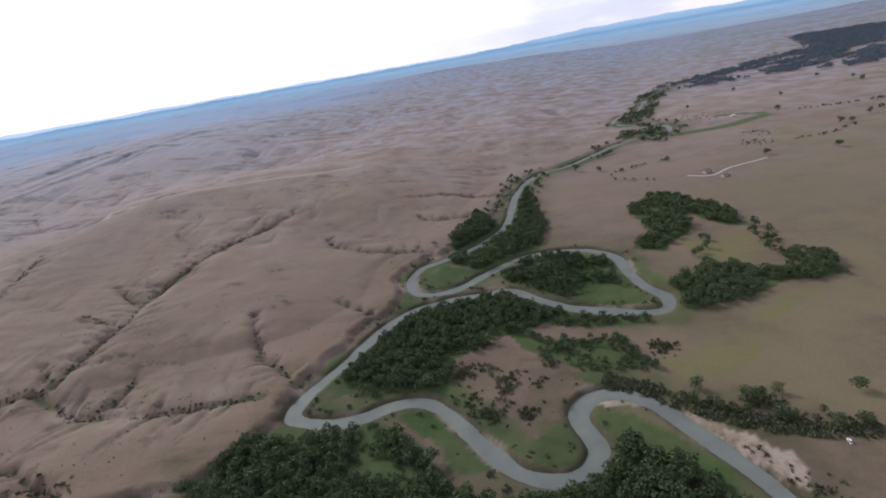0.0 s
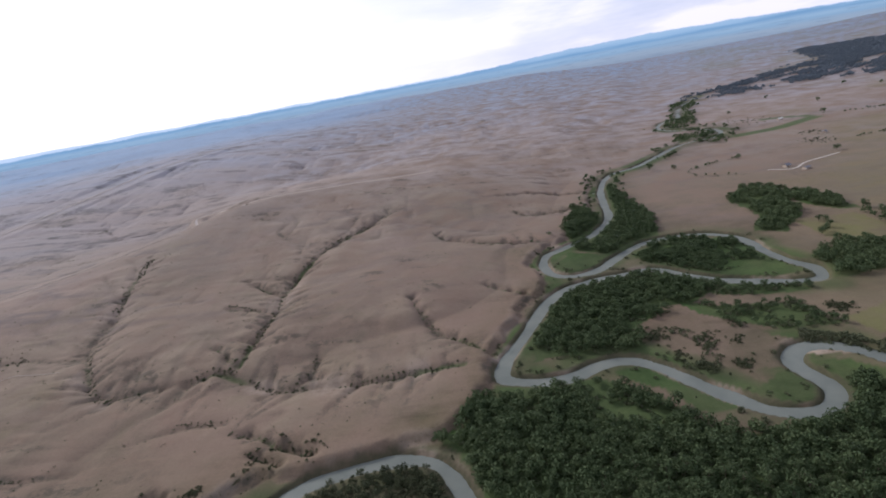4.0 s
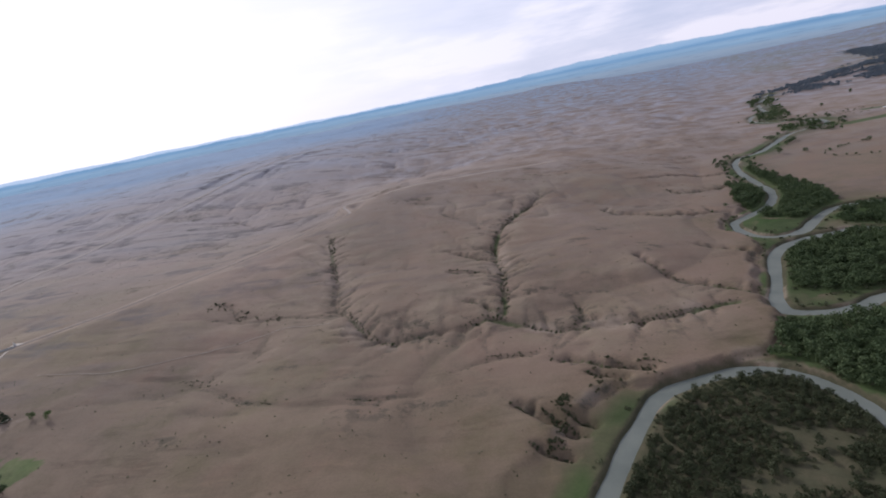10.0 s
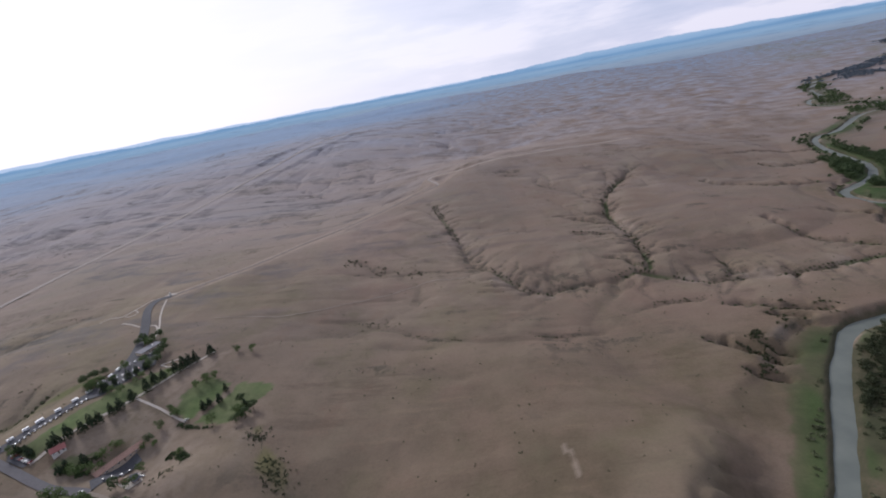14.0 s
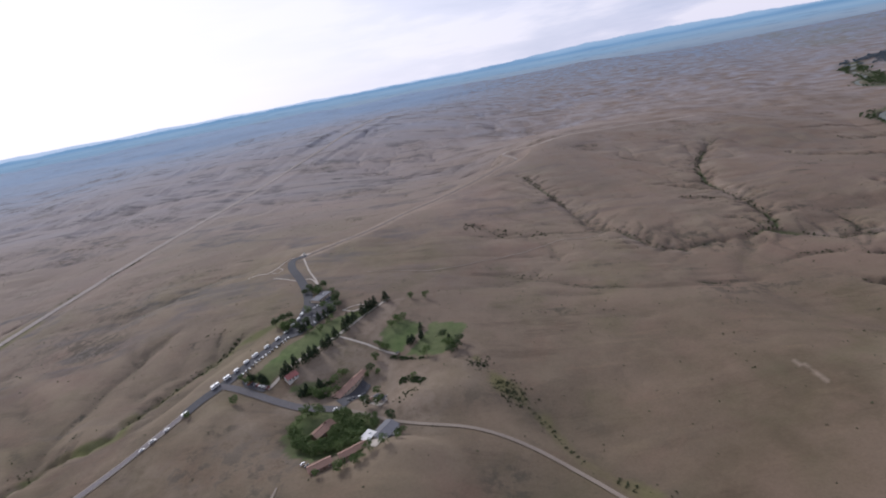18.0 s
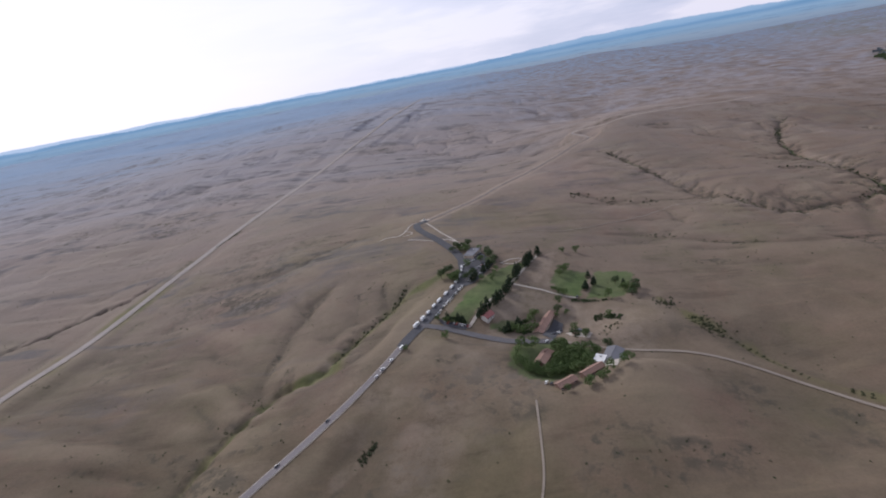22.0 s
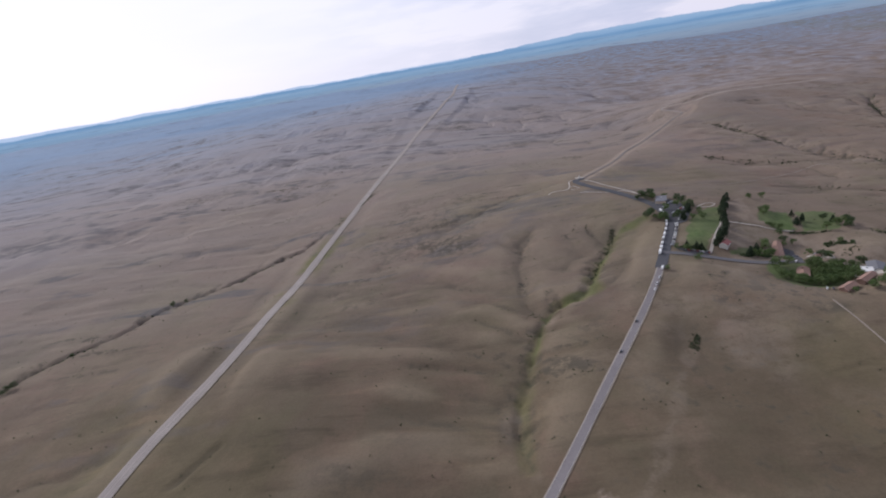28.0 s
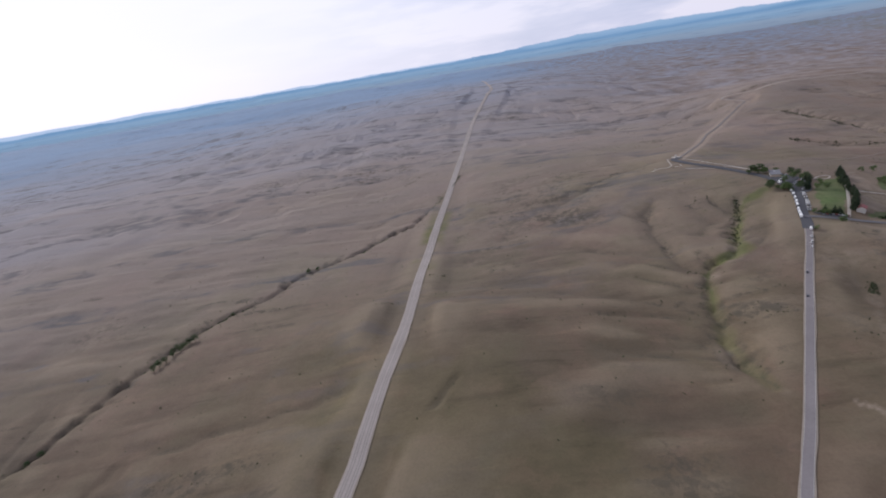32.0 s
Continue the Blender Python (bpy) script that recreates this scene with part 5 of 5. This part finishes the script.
# scrub in patches: place, spread, how many
PATCHES = [(116, 289, 5, 60), (118, 291, 3, 20), (17, 241, 4, 40), (14, 277, 4, 24), (-19, 289, 5, 36), (-17, 261, 4, 30), (-5, 241, 4, 24), (30, 268, 4, 16), (464, 787, 14, 60), (497, 862, 9, 36), (513, 1068, 22, 60), (-308, 204, 5, 14), (-336, 197, 3, 18), (-342, 193, 3, 14), (-345, 177, 3, 24), (-353, 158, 3, 20),
           (-295, 228, 7, 26), (-271, 219, 5, 26), (-682, 429, 7, 22), (-649, 409, 6, 18), (-606, 395, 9, 18), (135, 170, 6, 30), (121, 186, 4, 24)]
rng = np.random.RandomState(67)
patches = np.vstack([rng.normal((x, y), s, (k, 2)) for x, y, s, k in PATCHES])
patches = patches[sample(TO_RIVER, patches[:, 0], patches[:, 1]) > 8]
joined("scrub_patch", "dark scrub growing in scattered patches", "scrub", patches, BUSH, THICKET, 0.5, 1.5, 68)
foot = along(curve(FOOT[2:24], 4), 0, 5, 1500, 69, lambda x, y: (sample(TO_RIVER, x, y) > 8) & (rolling(x, y, 30, 2) > 0.1) & (y > 150))
joined("bluff_scrub", "dark scrub on the eroded brink of the river terrace", "scrub", foot, BUSH, THICKET, 0.12, 0.55, 70)
hedge = np.vstack([along(curve([(317, 768), (276, 760), (230, 742), (220, 717), (222, 698), (271, 665)], 4), 0, 3, 26, 62), along(curve([(626, 800), (560, 770), (500, 772)], 4), 0, 3, 20, 63),
                   along(curve([(640, 985), (760, 960), (900, 975)], 5), 0, 4, 40, 64)])
joined("hedgerow", "dark broken hedgerows between valley fields", "hedge", hedge, BROAD_FAR, LEAF, 0.25, 0.55, 66)

# trees of the cemetery and the park buildings
conifers = kinds(5, lambda k: tree("conifer_tree", "tall dark green conifer beside a mown lawn", cone_crown(k), NEEDLE, 8, "conifers round the cemetery", 90 + k))
ROW = [(-780, 220), (-785, 209), (-792, 202), (-797, 188), (-803, 178), (-806, 168), (-813, 155), (-819, 146), (-825, 141), (-829, 135), (-832, 133), (-777, 225), (-769, 235), (-782, 215), (-795, 195), (-809, 163), (-816, 151), (-788, 206), (-800, 183), (-822, 144), (-774, 229), (-826, 138), (-811, 172), (-804, 174)]
BEDS = [(-832, 193), (-828, 197), (-819, 211), (-815, 216), (-857, 134), (-852, 136), (-846, 131), (-819, 117), (-815, 115), (-809, 116), (-735, 184), (-739, 175), (-743, 164), (-729, 182), (-734, 171), (-737, 180), (-741, 169), (-705, 176), (-712, 163), (-708, 170), (-823, 206), (-836, 188), (-830, 199), (-826, 203), (-817, 219), (-821, 214), (-834, 191), (-861, 136), (-849, 133), (-822, 119), (-812, 118), (-806, 119), (-804, 123)]
plant(conifers, ROW[:17], 1.1, 1.5, 91)
plant(conifers, BEDS[::2], 0.8, 1.2, 92)
dark_trees = kinds(4, lambda k: tree("ash_tree", "large dark green ash tree beside the car park", broad_crown(170 + k, 9.0, 520, 0.42), LEAF, 9, "dark trees round the car park", 170 + k))
PARK_SIDE = [(-857, 214), (-862, 208), (-853, 220), (-846, 266), (-840, 270), (-851, 264), (-834, 272), (-815, 236), (-811, 228), (-816, 245), (-813, 219), (-839, 195), (-833, 203), (-771, 140), (-767, 98), (-749, 82), (-706, 150), (-704, 158), (-711, 145), (-717, 168)]
plant(dark_trees, PARK_SIDE, 0.75, 1.15, 171)
hedge_line = np.vstack([along(curve([(-820, 119), (-812, 117), (-803, 122), (-797, 130)], 2), 0, 1.6, 60, 172), along(curve([(-862, 139), (-850, 134), (-842, 128)], 2), 0, 1.2, 40, 173), along(curve([(-806, 119), (-802, 113), (-795, 116)], 2), 0, 1.5, 40, 174), along(curve([(-758, 153), (-740, 146), (-726, 143)], 2), 0, 1.2, 30, 175), along(curve([(-749, 122), (-738, 120), (-730, 113)], 2), 0, 3.0, 60, 176)])
joined("clipped_hedge", "dark green hedges and beds round the park buildings", "hedge", hedge_line, BUSH, LEAF, 0.8, 1.3, 177)
yard_trees = kinds(4, lambda k: tree("shade_tree", "rounded green shade tree near the park buildings", broad_crown(70 + k), YARD_LEAF, 8, "shade trees of the park", 70 + k))
SHADE = [(-837, 258), (-841, 262), (-850, 203), (-853, 200), (-711, 153), (-709, 149), (-714, 155), (-729, 147), (-768, 166), (-765, 163), (-761, 160), (-754, 194), (-759, 188), (-733, 235), (-746, 235), (-773, 135), (-791, 134), (-788, 136), (-794, 127), (-764, 117),
         (-760, 100), (-758, 104), (-759, 79), (-758, 76), (-760, 86), (-741, 69), (-744, 67), (-757, 50), (-761, 46), (-771, 43), (-765, 45), (-859, 109), (-888, 100), (-824, 229), (-817, 225), (-756, 198), (-750, 200), (-844, 264), (-835, 262), (-846, 206), (-855, 206), (-848, 198), (-768, 150)]
plant(yard_trees, SHADE, 0.5, 0.95, 93)
GROVE = [(-809, 89), (-807, 75), (-801, 66), (-793, 60), (-784, 63), (-780, 78), (-774, 73), (-776, 83), (-773, 66), (-777, 89), (-787, 66), (-806, 94), (-769, 78), (-780, 70), (-784, 88), (-790, 68), (-777, 60), (-770, 84), (-811, 80), (-804, 70), (-785, 75), (-774, 79), (-766, 74), (-779, 64), (-797, 63)]
plant(yard_trees, GROVE, 0.6, 0.95, 94)
GROVE_RING = [(-810, 74), (-808, 92), (-797, 97), (-771, 89), (-757, 82), (-757, 66), (-771, 57), (-783, 56), (-801, 62)]
fill = scatter(GROVE_RING, 4.4, 100, 3, 0.98)
free = np.abs((fill[:, 0] + 793) * -0.84 + (fill[:, 1] - 81) * 0.54) > 5.0
free |= np.abs((fill[:, 0] + 793) * 0.54 + (fill[:, 1] - 81) * 0.84) > 9.5
free &= np.hypot(fill[:, 0] + 753, fill[:, 1] - 66) > 10
plant(yard_trees, fill[free], 0.5, 0.95, 101)
plant(yard_trees, [(-817, 188), (-812, 206), (-850, 197), (-852, 200), (-848, 194), (-837, 223), (-823, 260), (-790, 208), (-826, 189), (-814, 200), (-808, 116), (-804, 113), (-800, 114), (-796, 116), (-792, 120), (-858, 131), (-865, 136), (-786, 40), (-773, 41), (-763, 44), (-748, 52), (-741, 58), (-765, 136), (-737, 120)], 0.5, 0.9, 102)
DRAW = [(-896, 208), (-901, 198), (-906, 188), (-911, 179), (-916, 170), (-922, 162), (-927, 154), (-933, 143), (-939, 133), (-918, 221), (-930, 222), (-1001, 84), (-1008, 53), (-745, 101), (-737, 104), (-741, 103), (-698, 132), (-692, 127), (-675, 103), (-670, 96), (-681, 108)]
LONE = [(-909, 11), (-907, 14), (-905, 17), (-903, 20)]
clump = np.repeat(np.array(DRAW, float), 11, 0) + np.random.RandomState(95).normal(0, 3.0, (11 * len(DRAW), 2))
clump = np.vstack([clump, np.repeat(np.array(LONE, float), 26, 0) + np.random.RandomState(99).normal(0, 1.4, (26 * len(LONE), 2))])
BARS = [(-651, 283), (-640, 281), (-629, 277), (-618, 272), (-595, 250), (-575, 238), (-567, 235), (-488, 229), (-482, 229), (-416, 254), (-378, 268), (-356, 264), (-362, 266), (-548, 440), (-540, 405), (-530, 385), (-1220, 151), (-1264, 94)]
clump = np.vstack([clump, np.repeat(np.array(BARS, float), 9, 0) + np.random.RandomState(98).normal(0, 1, (9 * len(BARS), 2)) * (6.5, 1.0)])
clump = np.vstack([clump, along(curve([(-694, 136), (-672, 101), (-655, 76), (-642, 45), (-614, 19)], 4), 0, 2, 90, 103, lambda x, y: rolling(x, y, 25, 2) > 0.0), np.random.RandomState(104).normal(0, 4.2, (150, 2)) + np.repeat(np.array([(-690, 131), (-675, 106), (-668, 98)], float), 50, 0)])
joined("draw_brush", "green brush filling a damp draw", "brush", clump, BUSH, SHRUB, 0.22, 0.85, 96)
CREEK = [(-1461, 50), (-1457, 61), (-1456, 74), (-1451, 83), (-1444, 90), (-1428, 137), (-1365, 234), (-1371, 219), (-1514, -30), (-1507, -24), (-1454, 68), (-1449, 88), (-1459, 55), (-1453, 78)]
plant(valley, CREEK, 0.5, 0.85, 97)

# ---- buildings ----
def box(bm, lo, hi, bevel=0.0):
    m = Matrix.Translation([(a + b) / 2 for a, b in zip(lo, hi)]) @ Matrix.Diagonal([b - a for a, b in zip(lo, hi)] + [1])
    made = bmesh.ops.create_cube(bm, size=1, matrix=m)
    if bevel:
        bmesh.ops.bevel(bm, geom=list({e for v in made["verts"] for e in v.link_edges}), offset=bevel, segments=2, affect="EDGES")
    return bm


def solid(lo, hi, bevel=0.0):
    return box(bmesh.new(), lo, hi, bevel)


def profile(points, x0, x1):
    """A solid with the given outline in y and z, drawn out from x0 to x1."""
    bm = bmesh.new()
    a = [bm.verts.new((x0, y, z)) for y, z in points]
    b = [bm.verts.new((x1, y, z)) for y, z in points]
    bm.faces.new(a[::-1])
    bm.faces.new(b)
    for k in range(len(a)):
        bm.faces.new((a[k], a[k - 1], b[k - 1], b[k]))
    bmesh.ops.recalc_face_normals(bm, faces=bm.faces[:])
    return bm


def house(name, label, x, y, length, width, turn, wall, rise, wall_mat, roof_mat, windows=4, chimney=False, flat=False, eave=0.6):
    """A building with its ridge along its length; turn in degrees from +x."""
    ob = thing(name, label, "building", "park buildings")
    ob.matrix_basis = pose(x, y, land(x, y), 0, 0, turn)
    l, w = length / 2, width / 2
    if flat:
        part("wall", solid((-l, -w, -2), (l, w, wall)), wall_mat, ob)
        part("roof", box(solid((-l - 0.3, -w - 0.3, wall), (l + 0.3, w + 0.3, wall + 0.35), 0.06), (-l - 0.3, -w - 0.3, wall + 0.35), (l + 0.3, -w, wall + 0.6)), roof_mat, ob)
        part("roof_vent", solid((l * 0.3, -0.6, wall + 0.35), (l * 0.3 + 1.2, 0.6, wall + 1.1), 0.05), METAL, ob)
    else:
        part("wall", profile([(-w, -2), (w, -2), (w, wall), (0, wall + rise), (-w, wall)], -l, l), wall_mat, ob)
        k = rise / w
        for s in (-1, 1):
            part("roof", profile([(0, wall + rise + 0.02), (s * (w + eave), wall - k * eave + 0.02), (s * (w + eave), wall - k * eave + 0.2), (0, wall + rise + 0.2)], -l - eave, l + eave), roof_mat, ob)
        part("ridge_cap", solid((-l - eave, -0.15, wall + rise + 0.12), (l + eave, 0.15, wall + rise + 0.28), 0.04), roof_mat, ob)
    if chimney:
        part("chimney", solid((l * 0.4, 0.3, wall), (l * 0.4 + 0.8, 1.1, wall + rise + 1.0), 0.04), BRICK_RED, ob)
    for s in (-1, 1):
        for k in range(windows):
            cx = -l + length * (k + 0.5) / windows
            if s < 0 and k == windows // 2:
                d = part("door", solid((cx - 0.5, s * w - 0.08, 0.0), (cx + 0.5, s * w + 0.08, 2.1), 0.02), WOOD_DARK, ob)
                part("door_handle", solid((cx + 0.36, s * (w + 0.14) - 0.04, 1.0), (cx + 0.42, s * (w + 0.14) + 0.04, 1.1), 0.01), METAL, d)
                continue
            win = part("window", solid((cx - 0.65, s * w - 0.06, 0.9), (cx + 0.65, s * w + 0.06, 2.1), 0.02), WHITE_PAINT, ob, "white window frame")
            for u in (-1, 1):
                part("pane", solid((cx + u * 0.31 - 0.27, s * (w + 0.05) - 0.03, 0.98), (cx + u * 0.31 + 0.27, s * (w + 0.05) + 0.03, 2.02)), GLASS, win)
    return ob


house("visitor_centre", "low grey-roofed visitor centre beside the car park", -831, 249, 19, 10, 65, 3.0, 1.4, STUCCO, ROOF_GREY, 5, flat=True)
house("keeper_house", "small rose-red roofed house by the cemetery gate", -826, 131, 8.0, 6.5, 45, 2.6, 1.8, STONE, ROOF_ROSE, 3, chimney=True)
house("office_building", "long low building with a red-brown roof", -784, 126, 31, 6.4, 62, 2.7, 1.4, STUCCO, ROOF_RED, 8)
house("staff_house", "staff house with a red-brown roof among trees", -793, 81, 15, 7.5, 57, 2.7, 1.6, BRICK_RED, ROOF_RED, 5, chimney=True)
house("workshop", "workshop with a broad grey roof and pale walls", -750.5, 67, 14, 10, 58, 3.6, 1.6, ROOF_WHITE, ROOF_GREY, 3)
house("workshop_annex", "low annex with a flat white roof", -760, 63.5, 8, 6.5, 58, 3.0, 0, STUCCO, ROOF_WHITE, 2, flat=True)
house("garage_building", "low garage with a red-brown roof", -767.5, 54, 16, 5, 30, 2.6, 1.2, BRICK_RED, ROOF_RED, 4)
house("quarters", "staff quarters with a red-brown roof above a drive", -785.5, 47, 13, 5.5, 28, 2.6, 1.3, BRICK_RED, ROOF_RED, 4)
for x, y, a in ((-763, 109, 30), (-758, 104, 75), (-766, 104, 10)):
    house("storage_shed", "small tan storage shed on gravel", x, y, 4.0, 3.0, a, 2.1, 0.7, STUCCO, ROOF_RED if a < 20 else ROOF_GREY, 1)
house("farm_house", "white farm house alone in the valley", 329, 667, 9, 7, 20, 3.0, 2.2, STUCCO, ROOF_GREY, 3, chimney=True)
house("farm_shed", "pale metal farm shed in the valley", 340, 642, 10, 6, 20, 2.6, 1.2, STUCCO, ROOF_GREY, 2)
house("farm_house", "small farm house among far trees", 505, 832, 9, 7, 40, 2.8, 2.0, STUCCO, ROOF_GREY, 3)
house("farm_shed", "long pale farm shed far up the valley", 548, 1015, 9, 5, 10, 2.6, 1.2, STUCCO, ROOF_WHITE, 2)


def monument(x, y):
    ob = thing("stone_monument", "pale granite memorial shaft on the hilltop", "monument")
    ob.matrix_basis = pose(x, y, land(x, y))
    part("base", solid((-1.2, -1.2, -0.6), (1.2, 1.2, 0.7), 0.06), STONE, ob)
    bm = bmesh.new()
    bmesh.ops.create_cone(bm, cap_ends=True, segments=4, radius1=1.15, radius2=0.8, depth=2.6, matrix=pose(0, 0, 2.0, 0, 0, 45))
    part("shaft", bm, STONE, ob)
    part("capstone", solid((-0.75, -0.75, 3.3), (0.75, 0.75, 3.6), 0.08), STONE, ob)
    patch("pavement_memorial", [(x - 6, y - 5), (x + 5, y - 6), (x + 7, y + 4), (x - 4, y + 6)], CONCRETE, "pale paved square round the memorial", "pavement", 0.35, 2)


monument(-884, 379)

# ---- vehicles ----
def wheel(parent, x, y, r, w):
    bm = bmesh.new()
    bmesh.ops.create_cone(bm, cap_ends=True, segments=14, radius1=r, radius2=r, depth=w, matrix=pose(x, y, r, 90))
    t = part("wheel", bm, RUBBER, parent, "black tyre")
    bm = bmesh.new()
    bmesh.ops.create_cone(bm, cap_ends=True, segments=10, radius1=r * 0.6, radius2=r * 0.55, depth=w + 0.03, matrix=pose(x, y, r, 90))
    part("rim", bm, METAL, t)


def car(name, label, paint, tall=1.5, length=4.6):
    """A parked car, nose along +x."""
    ob = thing(name, label, "car", "parked cars")
    l = length / 2
    bm = bmesh.new()
    side = [(-l, 0.35), (l, 0.32), (l, 0.62), (l * 0.9, 0.78), (l * 0.42, 0.92), (-l * 0.92, 0.98), (-l, 0.85)]
    a = [bm.verts.new((x, -0.9, z)) for x, z in side]
    b = [bm.verts.new((x, 0.9, z)) for x, z in side]
    bm.faces.new(a), bm.faces.new(b[::-1])
    for k in range(len(a)):
        bm.faces.new((a[k - 1], a[k], b[k], b[k - 1]))
    bmesh.ops.recalc_face_normals(bm, faces=bm.faces[:])
    bmesh.ops.bevel(bm, geom=bm.edges[:], offset=0.06, segments=2, affect="EDGES")
    part("body", bm, paint, ob)
    bm = bmesh.new()
    base = [bm.verts.new((x, y, 0.94)) for x, y in ((l * 0.42, -0.82), (l * 0.42, 0.82), (-l * 0.88, 0.82), (-l * 0.88, -0.82))]
    top = [bm.verts.new((x, y, tall)) for x, y in ((l * 0.08, -0.62), (l * 0.08, 0.62), (-l * 0.62, 0.62), (-l * 0.62, -0.62))]
    bm.faces.new(base), bm.faces.new(top[::-1])
    for k in range(4):
        bm.faces.new((base[k - 1], base[k], top[k], top[k - 1]))
    bmesh.ops.recalc_face_normals(bm, faces=bm.faces[:])
    part("cabin_glass", bm, GLASS, ob, "dark window glass")
    part("roof", solid((-l * 0.63, -0.63, tall - 0.03), (l * 0.09, 0.63, tall + 0.05), 0.03), paint, ob)
    for s in (-1, 1):
        part("headlight", solid((l - 0.08, s * 0.65 - 0.16, 0.58), (l + 0.02, s * 0.65 + 0.16, 0.72), 0.02), WHITE_PAINT, ob)
        part("tail_light", solid((-l - 0.02, s * 0.68 - 0.12, 0.7), (-l + 0.06, s * 0.68 + 0.12, 0.85), 0.02), RED_PAINT, ob)
        for x in (l * 0.62, -l * 0.6):
            wheel(ob, x, s * 0.82, 0.33, 0.22)
    return ob


def coach(name, label, paint, length, high, stripe):
    """A motor home or bus, nose along +x."""
    ob = thing(name, label, "motor home", "parked motor homes")
    l = length / 2
    part("body", solid((-l, -1.22, 0.45), (l, 1.22, high), 0.16), paint, ob)
    part("windscreen", solid((l - 0.05, -1.0, 1.5), (l + 0.03, 1.0, high - 0.5), 0.03), GLASS, ob, "dark windscreen")
    part("bumper", solid((l - 0.1, -1.15, 0.4), (l + 0.15, 1.15, 0.7), 0.05), METAL, ob)
    part("roof_unit", solid((-0.6, -0.45, high - 0.02), (0.5, 0.45, high + 0.28), 0.06), WHITE_PAINT, ob)
    for s in (-1, 1):
        for k in range(max(2, int(length / 2.2))):
            x = -l + length * (k + 0.6) / max(2, int(length / 2.2)) - 0.3
            part("side_window", solid((x - 0.55, s * 1.22 - 0.03, 1.65), (x + 0.55, s * 1.22 + 0.03, 2.35), 0.02), GLASS, ob, "dark window glass")
        part("stripe", solid((-l + 0.3, s * 1.225 - 0.02, 1.15), (l - 0.3, s * 1.225 + 0.02, 1.35)), stripe, ob)
        for x in (l * 0.62, -l * 0.5):
            wheel(ob, x, s * 1.05, 0.45, 0.3)
    return ob


def park(src, x, y, turn, lift=0.45):
    m = pose(x, y, land(x, y) + lift, 0, 0, turn) @ Matrix.Diagonal((0.84, 0.84, 0.84, 1))
    if src["used"]:
        copy_thing(src, m)
    else:
        src["used"] = 1
        src.matrix_basis = m


def ready(ob):
    ob["used"] = 0
    return ob


white_car = ready(car("parked_car", "white parked car on dark asphalt", WHITE_PAINT))
silver_car = ready(car("parked_car", "silver parked car on dark asphalt", SILVER_PAINT))
dark_car = ready(car("parked_car", "dark blue parked car on asphalt", DARK_PAINT))
red_car = ready(car("parked_car", "dark red parked car on asphalt", RED_PAINT))
van = ready(car("parked_van", "white parked van on asphalt", WHITE_PAINT, 2.0, 5.2))
motor_home = ready(coach("motor_home", "long white motor home parked at the roadside", WHITE_PAINT, 7.6, 3.1, TAN_PAINT))
camper = ready(coach("motor_home", "short white camper parked at the roadside", WHITE_PAINT, 6.0, 2.8, SILVER_PAINT))
picks = random.Random(5)


def beside(line, at, off):
    """The place off metres to the left of a line, near a given spot, and the heading there."""
    k = int(np.clip(np.argmin(np.hypot(*(line - at).T)), 1, len(line) - 2))
    t = line[k + 1] - line[k - 1]
    t = t / np.linalg.norm(t)
    return line[k][0] - t[1] * off, line[k][1] + t[0] * off, math.degrees(math.atan2(t[1], t[0]))


fine_line = curve(ENTRANCE, 1.0)
start = int(np.argmin(np.hypot(fine_line[:, 0] + 880, fine_line[:, 1] - 129)))
for k, gap in enumerate((0, 9, 17, 26, 34, 45, 56, 66, 76, 84, 92)):
    x, y, a = beside(fine_line, fine_line[start + gap], 3.1)
    park(camper if k % 4 else motor_home, x, y, a)
for at, src in (((-895, 104), camper), ((-901, 93), white_car), ((-906, 85), van), ((-910, 78), white_car)):
    x, y, a = beside(fine_line, np.array(at), -1.6)
    park(src, x, y, a)
for k in range(15):
    x, y, a = beside(fine_line, fine_line[start + 16 + int(k * 3.1)], -5.6)
    park(picks.choice([white_car, white_car, silver_car, dark_car]), x, y, a + 62)
for k in range(9):
    u = k / 8
    park(picks.choice([white_car, silver_car, dark_car, red_car]), -859 + 17 * u, 131.5 - 6.5 * u, 70, 0.65)
for x0, y0, x1, y1, count, a in ((-840, 226, -822, 243, 7, 140), (-836, 210, -820, 222, 6, 130), (-837, 192, -818, 212, 8, 135), (-832, 241, -824, 250, 4, 60)):
    for k in range(count):
        u = k / max(1, count - 1)
        park(picks.choice([white_car, silver_car, silver_car, dark_car, red_car, white_car]), x0 + (x1 - x0) * u, y0 + (y1 - y0) * u, a, 0.6)
for x, y, a in ((-774, 119, 150), (-776, 115, 150), (-779, 111, 150), (-781, 107, 150), (-788, 97, 40), (-794, 49, 60), (-797, 51, 60), (-746, 60, 20), (-757, 108, 10), (-752, 155, 60)):
    park(picks.choice([white_car, silver_car, dark_car, van]), x, y, a, 0.6)
for at, off, src in (((-938, 44), 1.2, dark_car), ((-961, 12), 1.2, dark_car)):
    x, y, a = beside(fine_line, np.array(at), off)
    park(src, x, y, a)
# van copy as stand-in for a white object of unclear kind in a field
park(van, 167, 191, 80, 0.0)
